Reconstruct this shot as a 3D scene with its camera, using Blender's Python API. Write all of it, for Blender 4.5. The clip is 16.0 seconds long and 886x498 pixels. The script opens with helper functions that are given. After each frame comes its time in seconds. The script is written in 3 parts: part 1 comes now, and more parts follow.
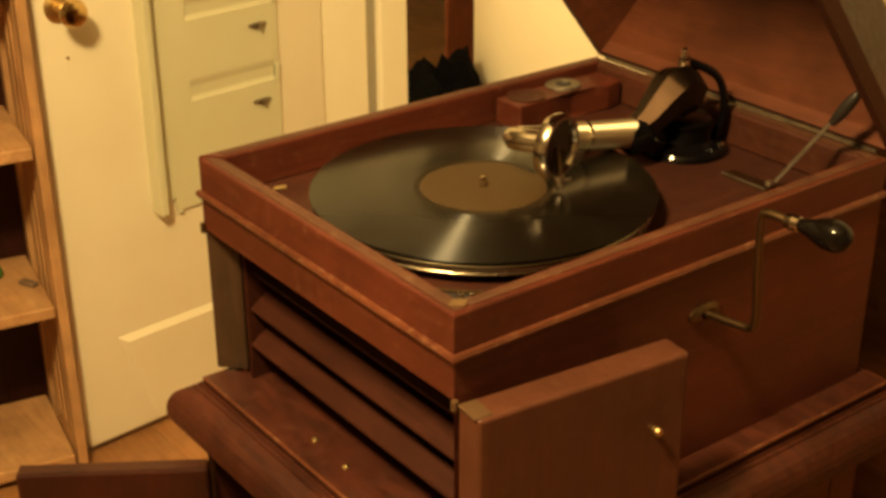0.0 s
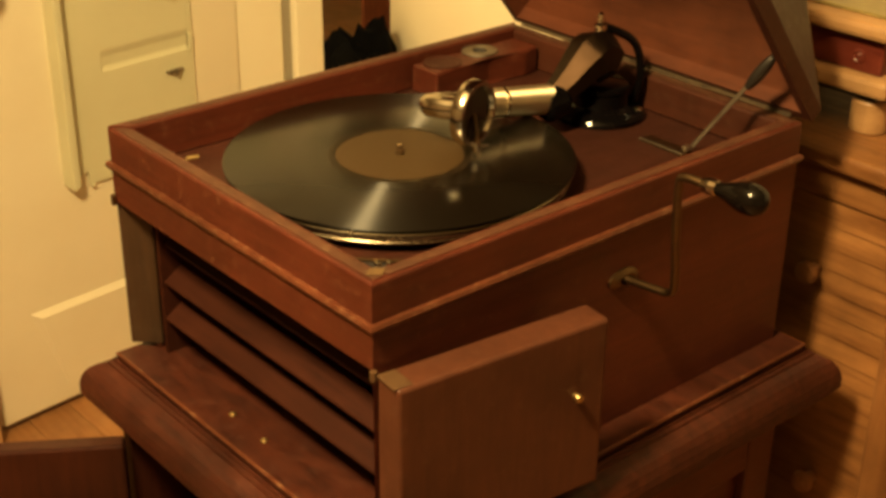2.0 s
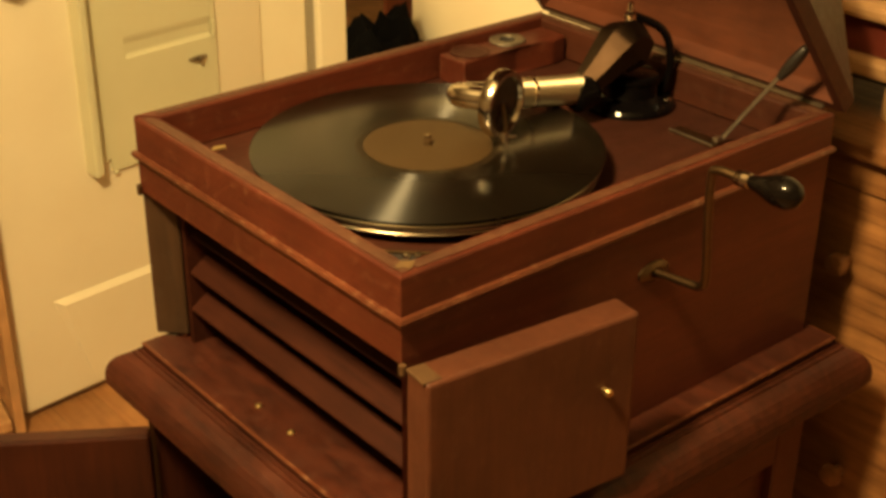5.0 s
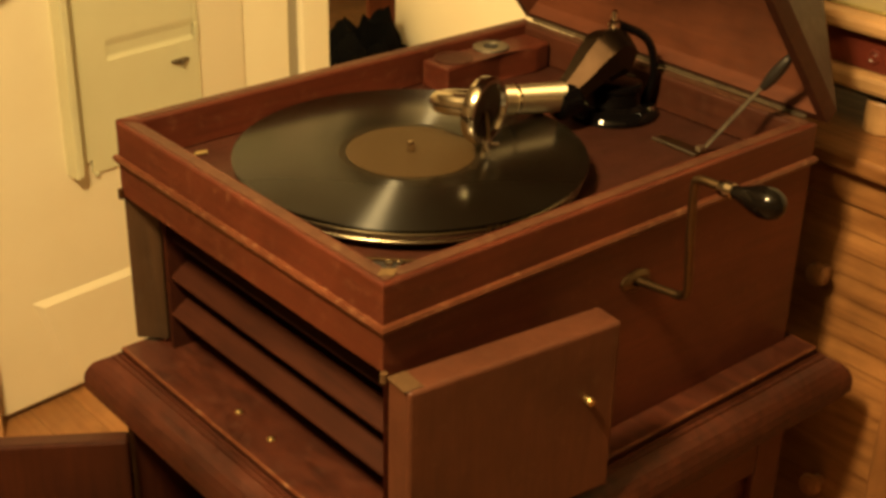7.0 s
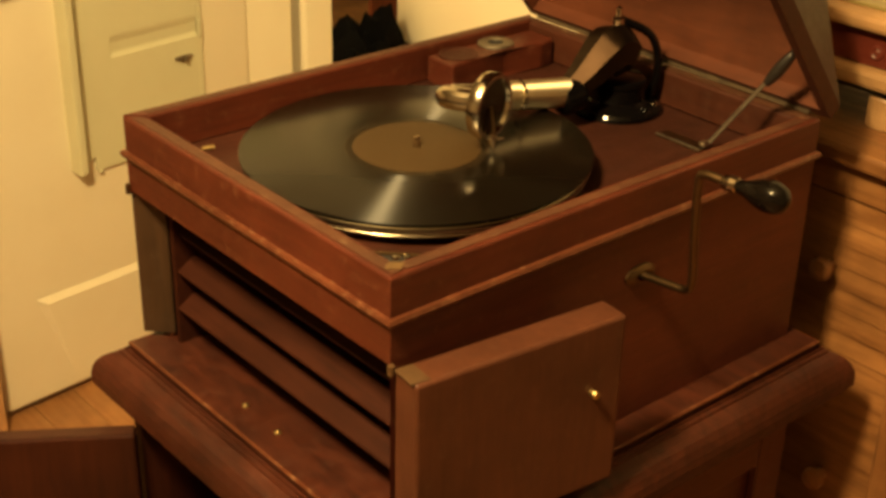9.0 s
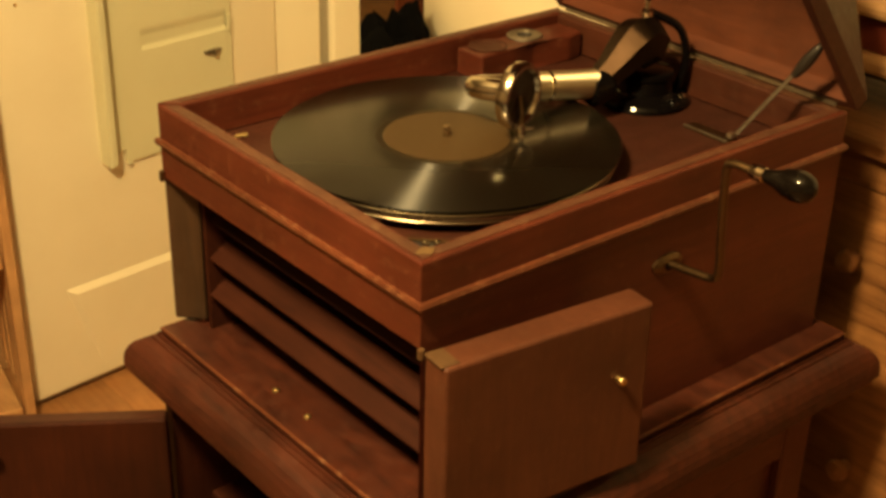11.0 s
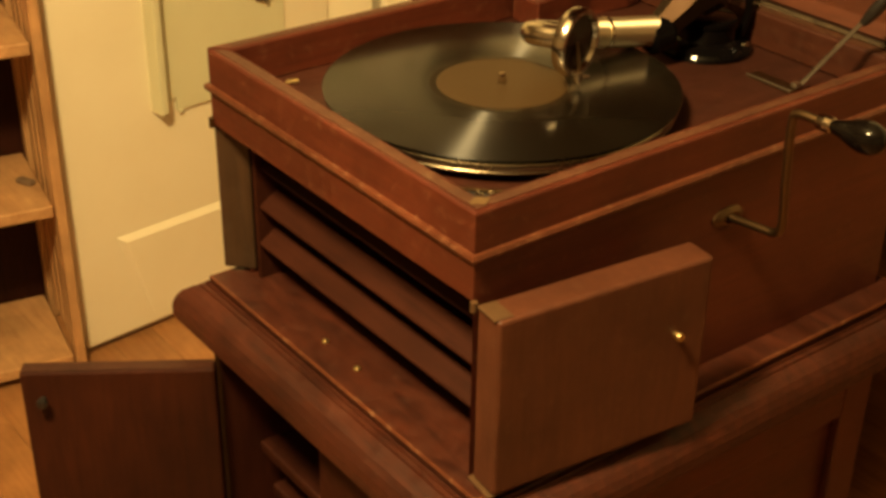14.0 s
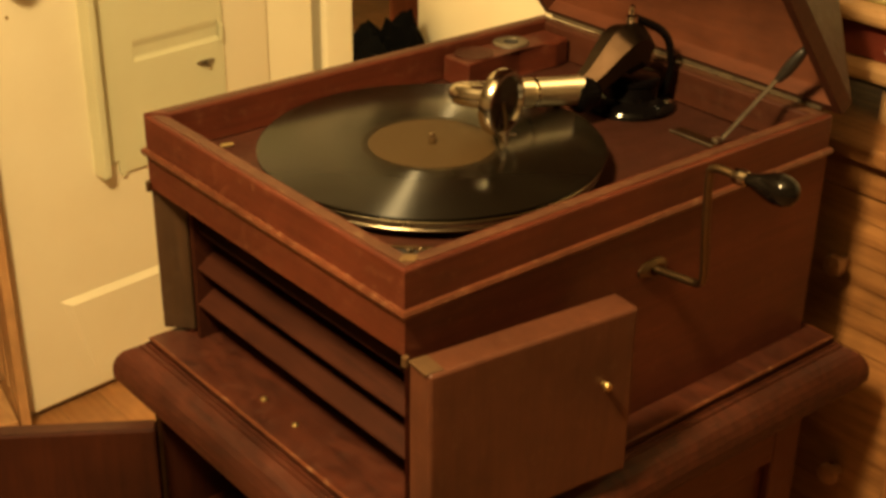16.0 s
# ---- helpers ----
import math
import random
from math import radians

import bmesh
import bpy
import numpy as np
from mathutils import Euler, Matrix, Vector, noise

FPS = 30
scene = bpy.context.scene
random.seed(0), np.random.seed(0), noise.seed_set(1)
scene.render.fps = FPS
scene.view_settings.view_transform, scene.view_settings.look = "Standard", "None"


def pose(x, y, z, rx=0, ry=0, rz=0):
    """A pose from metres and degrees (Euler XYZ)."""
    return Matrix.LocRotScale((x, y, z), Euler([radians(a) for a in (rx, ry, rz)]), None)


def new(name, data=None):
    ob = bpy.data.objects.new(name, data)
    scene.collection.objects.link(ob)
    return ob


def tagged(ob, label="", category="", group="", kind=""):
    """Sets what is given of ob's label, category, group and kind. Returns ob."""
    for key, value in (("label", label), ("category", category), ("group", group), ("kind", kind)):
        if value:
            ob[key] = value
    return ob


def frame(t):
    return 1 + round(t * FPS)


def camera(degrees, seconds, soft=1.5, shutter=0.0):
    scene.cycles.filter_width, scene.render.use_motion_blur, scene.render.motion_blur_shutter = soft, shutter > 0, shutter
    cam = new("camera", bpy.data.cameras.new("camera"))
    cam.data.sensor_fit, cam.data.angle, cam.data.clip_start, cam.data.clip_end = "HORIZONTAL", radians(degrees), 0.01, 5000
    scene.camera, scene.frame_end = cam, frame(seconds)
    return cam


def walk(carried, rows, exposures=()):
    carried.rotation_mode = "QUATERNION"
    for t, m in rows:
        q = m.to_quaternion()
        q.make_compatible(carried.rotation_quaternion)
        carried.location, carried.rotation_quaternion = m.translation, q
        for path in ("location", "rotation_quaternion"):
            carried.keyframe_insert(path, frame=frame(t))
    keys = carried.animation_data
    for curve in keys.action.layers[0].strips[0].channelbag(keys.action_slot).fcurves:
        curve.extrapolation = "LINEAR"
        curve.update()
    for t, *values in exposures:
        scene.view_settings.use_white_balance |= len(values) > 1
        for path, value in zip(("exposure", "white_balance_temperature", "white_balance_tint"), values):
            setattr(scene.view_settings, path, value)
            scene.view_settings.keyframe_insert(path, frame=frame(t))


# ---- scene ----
# Camera: handheld, about chest height, close to the talking machine.
cam = camera(36.0, 16.0, soft=3.5)
ROWS = [
    (0.0, -0.5107, -0.6649, 1.4498, -37.01, -25.43, -0.19),
    (0.5, -0.5036, -0.6622, 1.4486, -39.83, -25.73, -0.39),
    (1.0, -0.4940, -0.6574, 1.4444, -40.87, -26.40, -0.31),
    (1.5, -0.4951, -0.6541, 1.4441, -41.45, -26.31, 0.46),
    (2.0, -0.5018, -0.6572, 1.4414, -40.74, -26.61, 0.64),
    (2.5, -0.5034, -0.6481, 1.4381, -41.03, -27.22, 0.08),
    (3.0, -0.5068, -0.6405, 1.4370, -40.93, -27.41, -0.08),
    (3.5, -0.5030, -0.6459, 1.4379, -40.71, -26.83, -0.43),
    (4.0, -0.5040, -0.6477, 1.4395, -40.06, -27.00, -0.15),
    (6.5, -0.4953, -0.6373, 1.4426, -40.47, -27.21, 1.30),
    (7.0, -0.4997, -0.6403, 1.4430, -40.78, -27.05, 1.34),
    (7.5, -0.5005, -0.6432, 1.4441, -40.86, -27.06, 1.19),
    (8.0, -0.5040, -0.6437, 1.4483, -40.93, -26.54, 1.39),
    (8.5, -0.5055, -0.6424, 1.4450, -41.02, -27.00, 1.41),
    (11.0, -0.5229, -0.6529, 1.4415, -39.69, -27.20, 1.30),
    (11.5, -0.5188, -0.6506, 1.4397, -39.82, -27.43, 1.35),
    (12.0, -0.5175, -0.6475, 1.4385, -39.55, -27.50, 1.32),
    (12.5, -0.5198, -0.6470, 1.4409, -39.49, -27.38, 1.51),
    (13.0, -0.5114, -0.6463, 1.4355, -37.73, -28.32, -0.58),
    (13.5, -0.5079, -0.6415, 1.4323, -37.63, -28.97, -0.17),
    (14.0, -0.5122, -0.6338, 1.4283, -37.41, -29.24, 0.84),
    (14.5, -0.5120, -0.6438, 1.4388, -38.07, -27.78, 0.29),
    (15.0, -0.5122, -0.6484, 1.4397, -38.65, -27.32, 0.28),
    (15.5, -0.5113, -0.6549, 1.4399, -39.24, -27.18, 0.50),
    (16.0, -0.5144, -0.6625, 1.4412, -39.64, -26.83, 0.72),
]


def eye(x, y, z, yaw, pitch, roll):
    return pose(x, y, z, 90 + pitch, 0, yaw) @ pose(0, 0, 0, 0, 0, roll)


walk(cam, [(t, eye(*row)) for t, *row in ROWS], exposures=((0.0, 0.0), (16.0, 0.0)))

# ---- light: evening, a warm ceiling lamp in front of the machine and a lamp in the hall ----
world = bpy.data.worlds.new("night")
scene.world = world
world.use_nodes = True
world.node_tree.nodes["Background"].inputs[0].default_value = (0.02, 0.012, 0.006, 1)
world.node_tree.nodes["Background"].inputs[1].default_value = 0.2


def lamp(name, place, power, size, colour):
    data = bpy.data.lights.new(name, "POINT")
    data.energy, data.shadow_soft_size, data.color = power, size, colour
    ob = new(name, data)
    ob.location = place
    return ob


TUNGSTEN = (1.0, 0.70, 0.29)
lamp("ceiling_lamp_light", (-0.74, -0.15, 2.24), 268, 0.12, TUNGSTEN)
lamp("hall_lamp_light", (1.15, 2.0, 0.86), 21, 0.06, TUNGSTEN)


# ---- materials ----
def material(name):
    m = bpy.data.materials.new(name)
    m.use_nodes = True
    nt = m.node_tree
    return m, nt, nt.nodes["Principled BSDF"]


def node(nt, kind, **values):
    n = nt.nodes.new(kind)
    for key, value in values.items():
        if key in n.inputs:
            n.inputs[key].default_value = value
    return n


def ramp(nt, fac, stops):
    r = nt.nodes.new("ShaderNodeValToRGB")
    while len(r.color_ramp.elements) < len(stops):
        r.color_ramp.elements.new(0.5)
    for e, (p, c) in zip(r.color_ramp.elements, stops):
        e.position, e.color = p, (*c, 1)
    nt.links.new(fac, r.inputs[0])
    return r.outputs[0]


def coords(nt, scale):
    tc = nt.nodes.new("ShaderNodeTexCoord")
    mp = nt.nodes.new("ShaderNodeMapping")
    mp.inputs["Scale"].default_value = scale
    nt.links.new(tc.outputs["Object"], mp.inputs[0])
    return mp.outputs[0]


def mixed(nt, a, b, fac, mode="MIX"):
    m = nt.nodes.new("ShaderNodeMix")
    m.data_type, m.blend_type = "RGBA", mode
    for socket, value in ((m.inputs[0], fac), (m.inputs[6], a), (m.inputs[7], b)):
        if isinstance(value, bpy.types.NodeSocket):
            nt.links.new(value, socket)
        else:
            socket.default_value = value if isinstance(value, float) else (*value, 1)
    return m.outputs[2]


def wood(name, dark, light, grain=(4, 60, 60), rough=(0.32, 0.5), bump=0.05, wear=(0.0, (0.3, 0.2, 0.1)), random_tone=0.0, ior=1.45):
    """Grain stretched along one axis, blotches on a larger scale, varnish of uneven gloss."""
    m, nt, b = material(name)
    b.inputs["IOR"].default_value = ior
    at = coords(nt, grain)
    g1 = node(nt, "ShaderNodeTexNoise", Scale=3.0, Detail=8.0, Roughness=0.65, Distortion=0.6)
    nt.links.new(at, g1.inputs["Vector"])
    at2 = coords(nt, (5, 5, 5))
    g2 = node(nt, "ShaderNodeTexNoise", Scale=1.6, Detail=4.0, Roughness=0.6)
    nt.links.new(at2, g2.inputs["Vector"])
    at3 = coords(nt, (40, 40, 40))
    g3 = node(nt, "ShaderNodeTexNoise", Scale=2.5, Detail=6.0, Roughness=0.7)
    nt.links.new(at3, g3.inputs["Vector"])
    mid = tuple((p + q) / 2 for p, q in zip(dark, light))
    c = ramp(nt, g1.outputs[0], [(0.3, dark), (0.5, mid), (0.72, light)])
    blotch = ramp(nt, g2.outputs[0], [(0.3, (0.62, 0.62, 0.62)), (0.7, (1.15, 1.15, 1.15))])
    c = mixed(nt, c, blotch, 1.0, "MULTIPLY")
    if wear[0] > 0:
        spots = ramp(nt, g3.outputs[0], [(0.55, (0, 0, 0)), (0.72, (wear[0],) * 3)])
        c = mixed(nt, c, wear[1], spots)
    if random_tone:
        info = nt.nodes.new("ShaderNodeObjectInfo")
        tone = ramp(nt, info.outputs["Random"], [(0.0, (1 - random_tone,) * 3), (1.0, (1.0, 1.0, 1.0))])
        c = mixed(nt, c, tone, 1.0, "MULTIPLY")
    nt.links.new(c, b.inputs["Base Color"])
    rr = nt.nodes.new("ShaderNodeMapRange")
    rr.inputs["From Min"].default_value, rr.inputs["From Max"].default_value = 0.3, 0.7
    rr.inputs["To Min"].default_value, rr.inputs["To Max"].default_value = rough
    nt.links.new(g3.outputs[0], rr.inputs["Value"])
    nt.links.new(rr.outputs[0], b.inputs["Roughness"])
    bp = node(nt, "ShaderNodeBump", Strength=bump, Distance=0.002)
    nt.links.new(g1.outputs[0], bp.inputs["Height"])
    nt.links.new(bp.outputs[0], b.inputs["Normal"])
    return m


def paint(name, base, stain, rough=0.45, scale=9.0, bump=0.08, amount=0.35):
    """Brushed paint with faint grime."""
    m, nt, b = material(name)
    n1 = node(nt, "ShaderNodeTexNoise", Scale=scale * 0.35, Detail=6.0, Roughness=0.65)
    nt.links.new(coords(nt, (1, 1, 1)), n1.inputs["Vector"])
    n2 = node(nt, "ShaderNodeTexNoise", Scale=scale * 9, Detail=4.0)
    nt.links.new(coords(nt, (1, 1, 0.25)), n2.inputs["Vector"])
    fac = ramp(nt, n1.outputs[0], [(0.45, (0, 0, 0)), (0.8, (amount,) * 3)])
    nt.links.new(mixed(nt, base, stain, fac), b.inputs["Base Color"])
    b.inputs["Roughness"].default_value = rough
    bp = node(nt, "ShaderNodeBump", Strength=bump, Distance=0.002)
    nt.links.new(n2.outputs[0], bp.inputs["Height"])
    nt.links.new(bp.outputs[0], b.inputs["Normal"])
    return m


def metal(name, base, rough, tarnish, amount=0.5, scale=70.0):
    m, nt, b = material(name)
    n1 = node(nt, "ShaderNodeTexNoise", Scale=scale, Detail=6.0, Roughness=0.7)
    nt.links.new(coords(nt, (1, 1, 1)), n1.inputs["Vector"])
    fac = ramp(nt, n1.outputs[0], [(0.5, (0, 0, 0)), (0.75, (amount,) * 3)])
    nt.links.new(mixed(nt, base, tarnish, fac), b.inputs["Base Color"])
    rr = nt.nodes.new("ShaderNodeMapRange")
    rr.inputs["To Min"].default_value, rr.inputs["To Max"].default_value = rough * 0.7, rough * 1.8
    nt.links.new(n1.outputs[0], rr.inputs["Value"])
    nt.links.new(rr.outputs[0], b.inputs["Roughness"])
    b.inputs["Metallic"].default_value = 1.0
    return m


def plain(name, colour, rough, metallic=0.0):
    m, nt, b = material(name)
    n1 = node(nt, "ShaderNodeTexNoise", Scale=45.0, Detail=5.0)
    nt.links.new(coords(nt, (1, 1, 1)), n1.inputs["Vector"])
    c = ramp(nt, n1.outputs[0], [(0.3, tuple(v * 0.8 for v in colour)), (0.7, tuple(min(1, v * 1.15) for v in colour))])
    nt.links.new(c, b.inputs["Base Color"])
    b.inputs["Roughness"].default_value, b.inputs["Metallic"].default_value = rough, metallic
    return m


MAH_D, MAH_L = (0.060, 0.0118, 0.0060), (0.104, 0.0228, 0.0105)
mahogany_y = wood("mahogany_along_front", MAH_D, MAH_L, (55, 3.5, 55), wear=(0.55, (0.17, 0.072, 0.034)))
mahogany_x = wood("mahogany_along_side", MAH_D, MAH_L, (3.5, 55, 55), wear=(0.50, (0.16, 0.068, 0.034)))
mahogany_z = wood("mahogany_upright", (0.072, 0.0150, 0.0075), (0.098, 0.0225, 0.0105), (50, 50, 3.5), wear=(0.2, (0.2, 0.11, 0.06)))
# darker copy of the mahogany: shade inside the stand put into the colour
mahogany_shaded = wood("mahogany_in_shade", (0.021, 0.0045, 0.0022), (0.042, 0.0095, 0.0040), (50, 50, 4), rough=(0.45, 0.65), ior=1.28)
mahogany_deck = wood("mahogany_deck", (0.028, 0.0075, 0.0040), (0.052, 0.0145, 0.0075), (4, 45, 45), rough=(0.4, 0.55))
worn_edge = wood("worn_wood_edge", (0.056, 0.0190, 0.0092), (0.096, 0.0370, 0.0180), (20, 20, 20), rough=(0.45, 0.65), wear=(0.5, (0.17, 0.10, 0.05)))
bare_wood = wood("rubbed_bare_wood", (0.10, 0.050, 0.018), (0.17, 0.100, 0.038), (60, 60, 60), rough=(0.5, 0.7))
# greyer than the mahogany: the gloss on the post is put into the colour
grey_sheen_edge = wood("grey_sheen_wood", (0.030, 0.0145, 0.0065), (0.050, 0.0240, 0.0110), (40, 40, 3), rough=(0.4, 0.6), wear=(0.12, (0.16, 0.11, 0.07)))
# darkened mahogany: the band's shade over the louvres is in this colour
mahogany_louvre_shaded = wood("mahogany_louvre_shaded", (0.024, 0.0062, 0.0033), (0.046, 0.0122, 0.0062), (55, 3.5, 55), rough=(0.5, 0.65), ior=1.2)
mahogany_bead = wood("mahogany_bead", (0.074, 0.020, 0.0092), (0.125, 0.038, 0.017), (20, 20, 20), rough=(0.28, 0.42), wear=(0.5, (0.36, 0.19, 0.10)))
mahogany_ledge = wood("mahogany_ledge", (0.024, 0.0064, 0.0038), (0.070, 0.0170, 0.0082), (30, 6, 30), rough=(0.36, 0.58), wear=(0.18, (0.110, 0.044, 0.023)), ior=1.38)
mahogany_lid = wood("mahogany_lid", (0.066, 0.0180, 0.0076), (0.108, 0.0315, 0.0135), (30, 4, 30), rough=(0.4, 0.55), wear=(0.15, (0.03, 0.012, 0.006)), ior=1.35)
mahogany_back = wood("mahogany_back_board", (0.040, 0.0105, 0.0050), (0.066, 0.0185, 0.0088), (50, 4, 50), rough=(0.45, 0.6), wear=(0.2, (0.11, 0.065, 0.035)), ior=1.35)
mahogany_door = wood("mahogany_small_door", (0.076, 0.0240, 0.0118), (0.104, 0.0345, 0.0170), (45, 45, 4), rough=(0.42, 0.58), wear=(0.2, (0.17, 0.09, 0.05)), ior=1.35)
pine_y = wood("pine_along_y", (0.40, 0.20, 0.085), (0.58, 0.34, 0.16), (22, 2.2, 22), rough=(0.35, 0.5), bump=0.03)
pine_z = wood("pine_upright", (0.40, 0.20, 0.085), (0.58, 0.34, 0.16), (22, 22, 2.0), rough=(0.35, 0.5), bump=0.03)
honey_y = wood("honey_pine_along_y", (0.130, 0.048, 0.014), (0.32, 0.148, 0.053), (20, 2.0, 20), rough=(0.32, 0.5), bump=0.03)
honey_z = wood("honey_pine_upright", (0.165, 0.064, 0.021), (0.28, 0.126, 0.046), (20, 20, 1.8), rough=(0.32, 0.5), bump=0.03)
pine_pale = wood("pale_pine", (0.34, 0.185, 0.080), (0.46, 0.27, 0.125), (20, 3, 20), rough=(0.4, 0.55), bump=0.03)
floor_wood = wood("fir_floor", (0.32, 0.135, 0.048), (0.46, 0.225, 0.088), (30, 3, 30), rough=(0.28, 0.45), random_tone=0.18)
red_stain = wood("red_stained_wood", (0.085, 0.014, 0.009), (0.15, 0.030, 0.017), (25, 4, 25), rough=(0.3, 0.45))
jamb_wood = wood("red_brown_jamb", (0.20, 0.055, 0.025), (0.32, 0.10, 0.045), (30, 30, 3), rough=(0.35, 0.5))
door_white = paint("cream_door_paint", (0.79, 0.725, 0.555), (0.62, 0.53, 0.35), 0.38)
# lighter copy of the door paint: stronger light on the casing put into it
casing_lit = paint("lit_cream_paint", (0.90, 0.845, 0.655), (0.78, 0.69, 0.48), 0.38)
panel_white = paint("aged_panel_paint", (0.60, 0.585, 0.405), (0.47, 0.43, 0.26), 0.35)
gap_shade_paint = paint("shaded_gap_paint", (0.36, 0.33, 0.25), (0.28, 0.24, 0.16), 0.5)
wall_cream = paint("cream_wall_paint", (0.80, 0.73, 0.55), (0.66, 0.56, 0.38), 0.7, 6.0, 0.15, 0.25)
# unseen walls and ceiling: brown chosen to set how much light bounces back
wall_bounce = paint("bounce_wall_paint", (0.29, 0.235, 0.165), (0.24, 0.185, 0.125), 0.7, 6.0, 0.15, 0.3)
ceiling_bounce = paint("bounce_ceiling_paint", (0.32, 0.29, 0.22), (0.27, 0.23, 0.16), 0.8, 5.0, 0.1, 0.25)
nickel = metal("nickel_plate", (0.74, 0.65, 0.51), 0.12, (0.40, 0.30, 0.20), 0.5, 25.0)
nickel_arm = metal("polished_nickel_tube", (0.93, 0.79, 0.55), 0.36, (0.70, 0.54, 0.35), 0.25, 14.0)
rim_nickel = metal("turntable_nickel", (0.33, 0.27, 0.19), 0.20, (0.22, 0.16, 0.10), 0.6, 30.0)
# the tube was polished in a lathe, so fine scratches run round it
turned = nickel_arm.node_tree.nodes.new("ShaderNodeTangent")
turned.direction_type, turned.axis = "RADIAL", "X"
arm_shader = nickel_arm.node_tree.nodes["Principled BSDF"]
arm_shader.inputs["Anisotropic"].default_value = 0.9
arm_shader.inputs["Anisotropic Rotation"].default_value = 0.25
nickel_arm.node_tree.links.new(turned.outputs[0], arm_shader.inputs["Tangent"])
nickel_dull = metal("dull_nickel", (0.62, 0.55, 0.43), 0.28, (0.36, 0.28, 0.18), 0.6)
nickel_brown = metal("nickel_elbow", (0.047, 0.028, 0.017), 0.36, (0.045, 0.026, 0.014), 0.8)
iron_brown = metal("browned_steel", (0.13, 0.08, 0.040), 0.34, (0.06, 0.035, 0.018), 0.7)
cup_steel = metal("grey_steel", (0.33, 0.29, 0.23), 0.36, (0.2, 0.16, 0.11), 0.5)
spindle_steel = metal("dark_steel", (0.62, 0.50, 0.36), 0.12, (0.10, 0.07, 0.04), 0.6)
brass = metal("aged_brass", (0.62, 0.45, 0.20), 0.28, (0.28, 0.19, 0.08), 0.6)
black_enamel = plain("black_enamel", (0.0028, 0.0022, 0.0022), 0.06)
black_enamel.node_tree.nodes["Principled BSDF"].inputs["IOR"].default_value = 1.26
black_iron = plain("dark_iron", (0.03, 0.025, 0.022), 0.4, 0.6)
ebony = plain("ebonised_knob", (0.0045, 0.0032, 0.0025), 0.10)
ebony.node_tree.nodes["Principled BSDF"].inputs["IOR"].default_value = 1.3
felt = plain("green_black_felt", (0.02, 0.022, 0.016), 0.9)
cloth = plain("black_cloth", (0.003, 0.003, 0.0035), 1.0)
cloth.node_tree.nodes["Principled BSDF"].inputs["IOR"].default_value = 1.15
# matt black for dark parts, and for shade put in as colour
black_inside = plain("matt_black_and_shade", (0.012, 0.008, 0.006), 0.8)
mica = plain("smoked_mica", (0.03, 0.017, 0.01), 0.15)
book_cloth = plain("faded_book_cover", (0.16, 0.10, 0.06), 0.7)
pink = plain("pink_plastic", (0.50, 0.06, 0.08), 0.4)
green = plain("green_plastic", (0.04, 0.20, 0.03), 0.4)
olive_top = plain("olive_inlay", (0.20, 0.155, 0.055), 0.3)
hinge_pale = wood("worn_brass_leaf", (0.066, 0.032, 0.014), (0.110, 0.060, 0.027), (60, 60, 60), rough=(0.4, 0.6))
hinge_dust = wood("dusty_hinge", (0.034, 0.020, 0.010), (0.105, 0.072, 0.038), (60, 25, 60), rough=(0.5, 0.7))


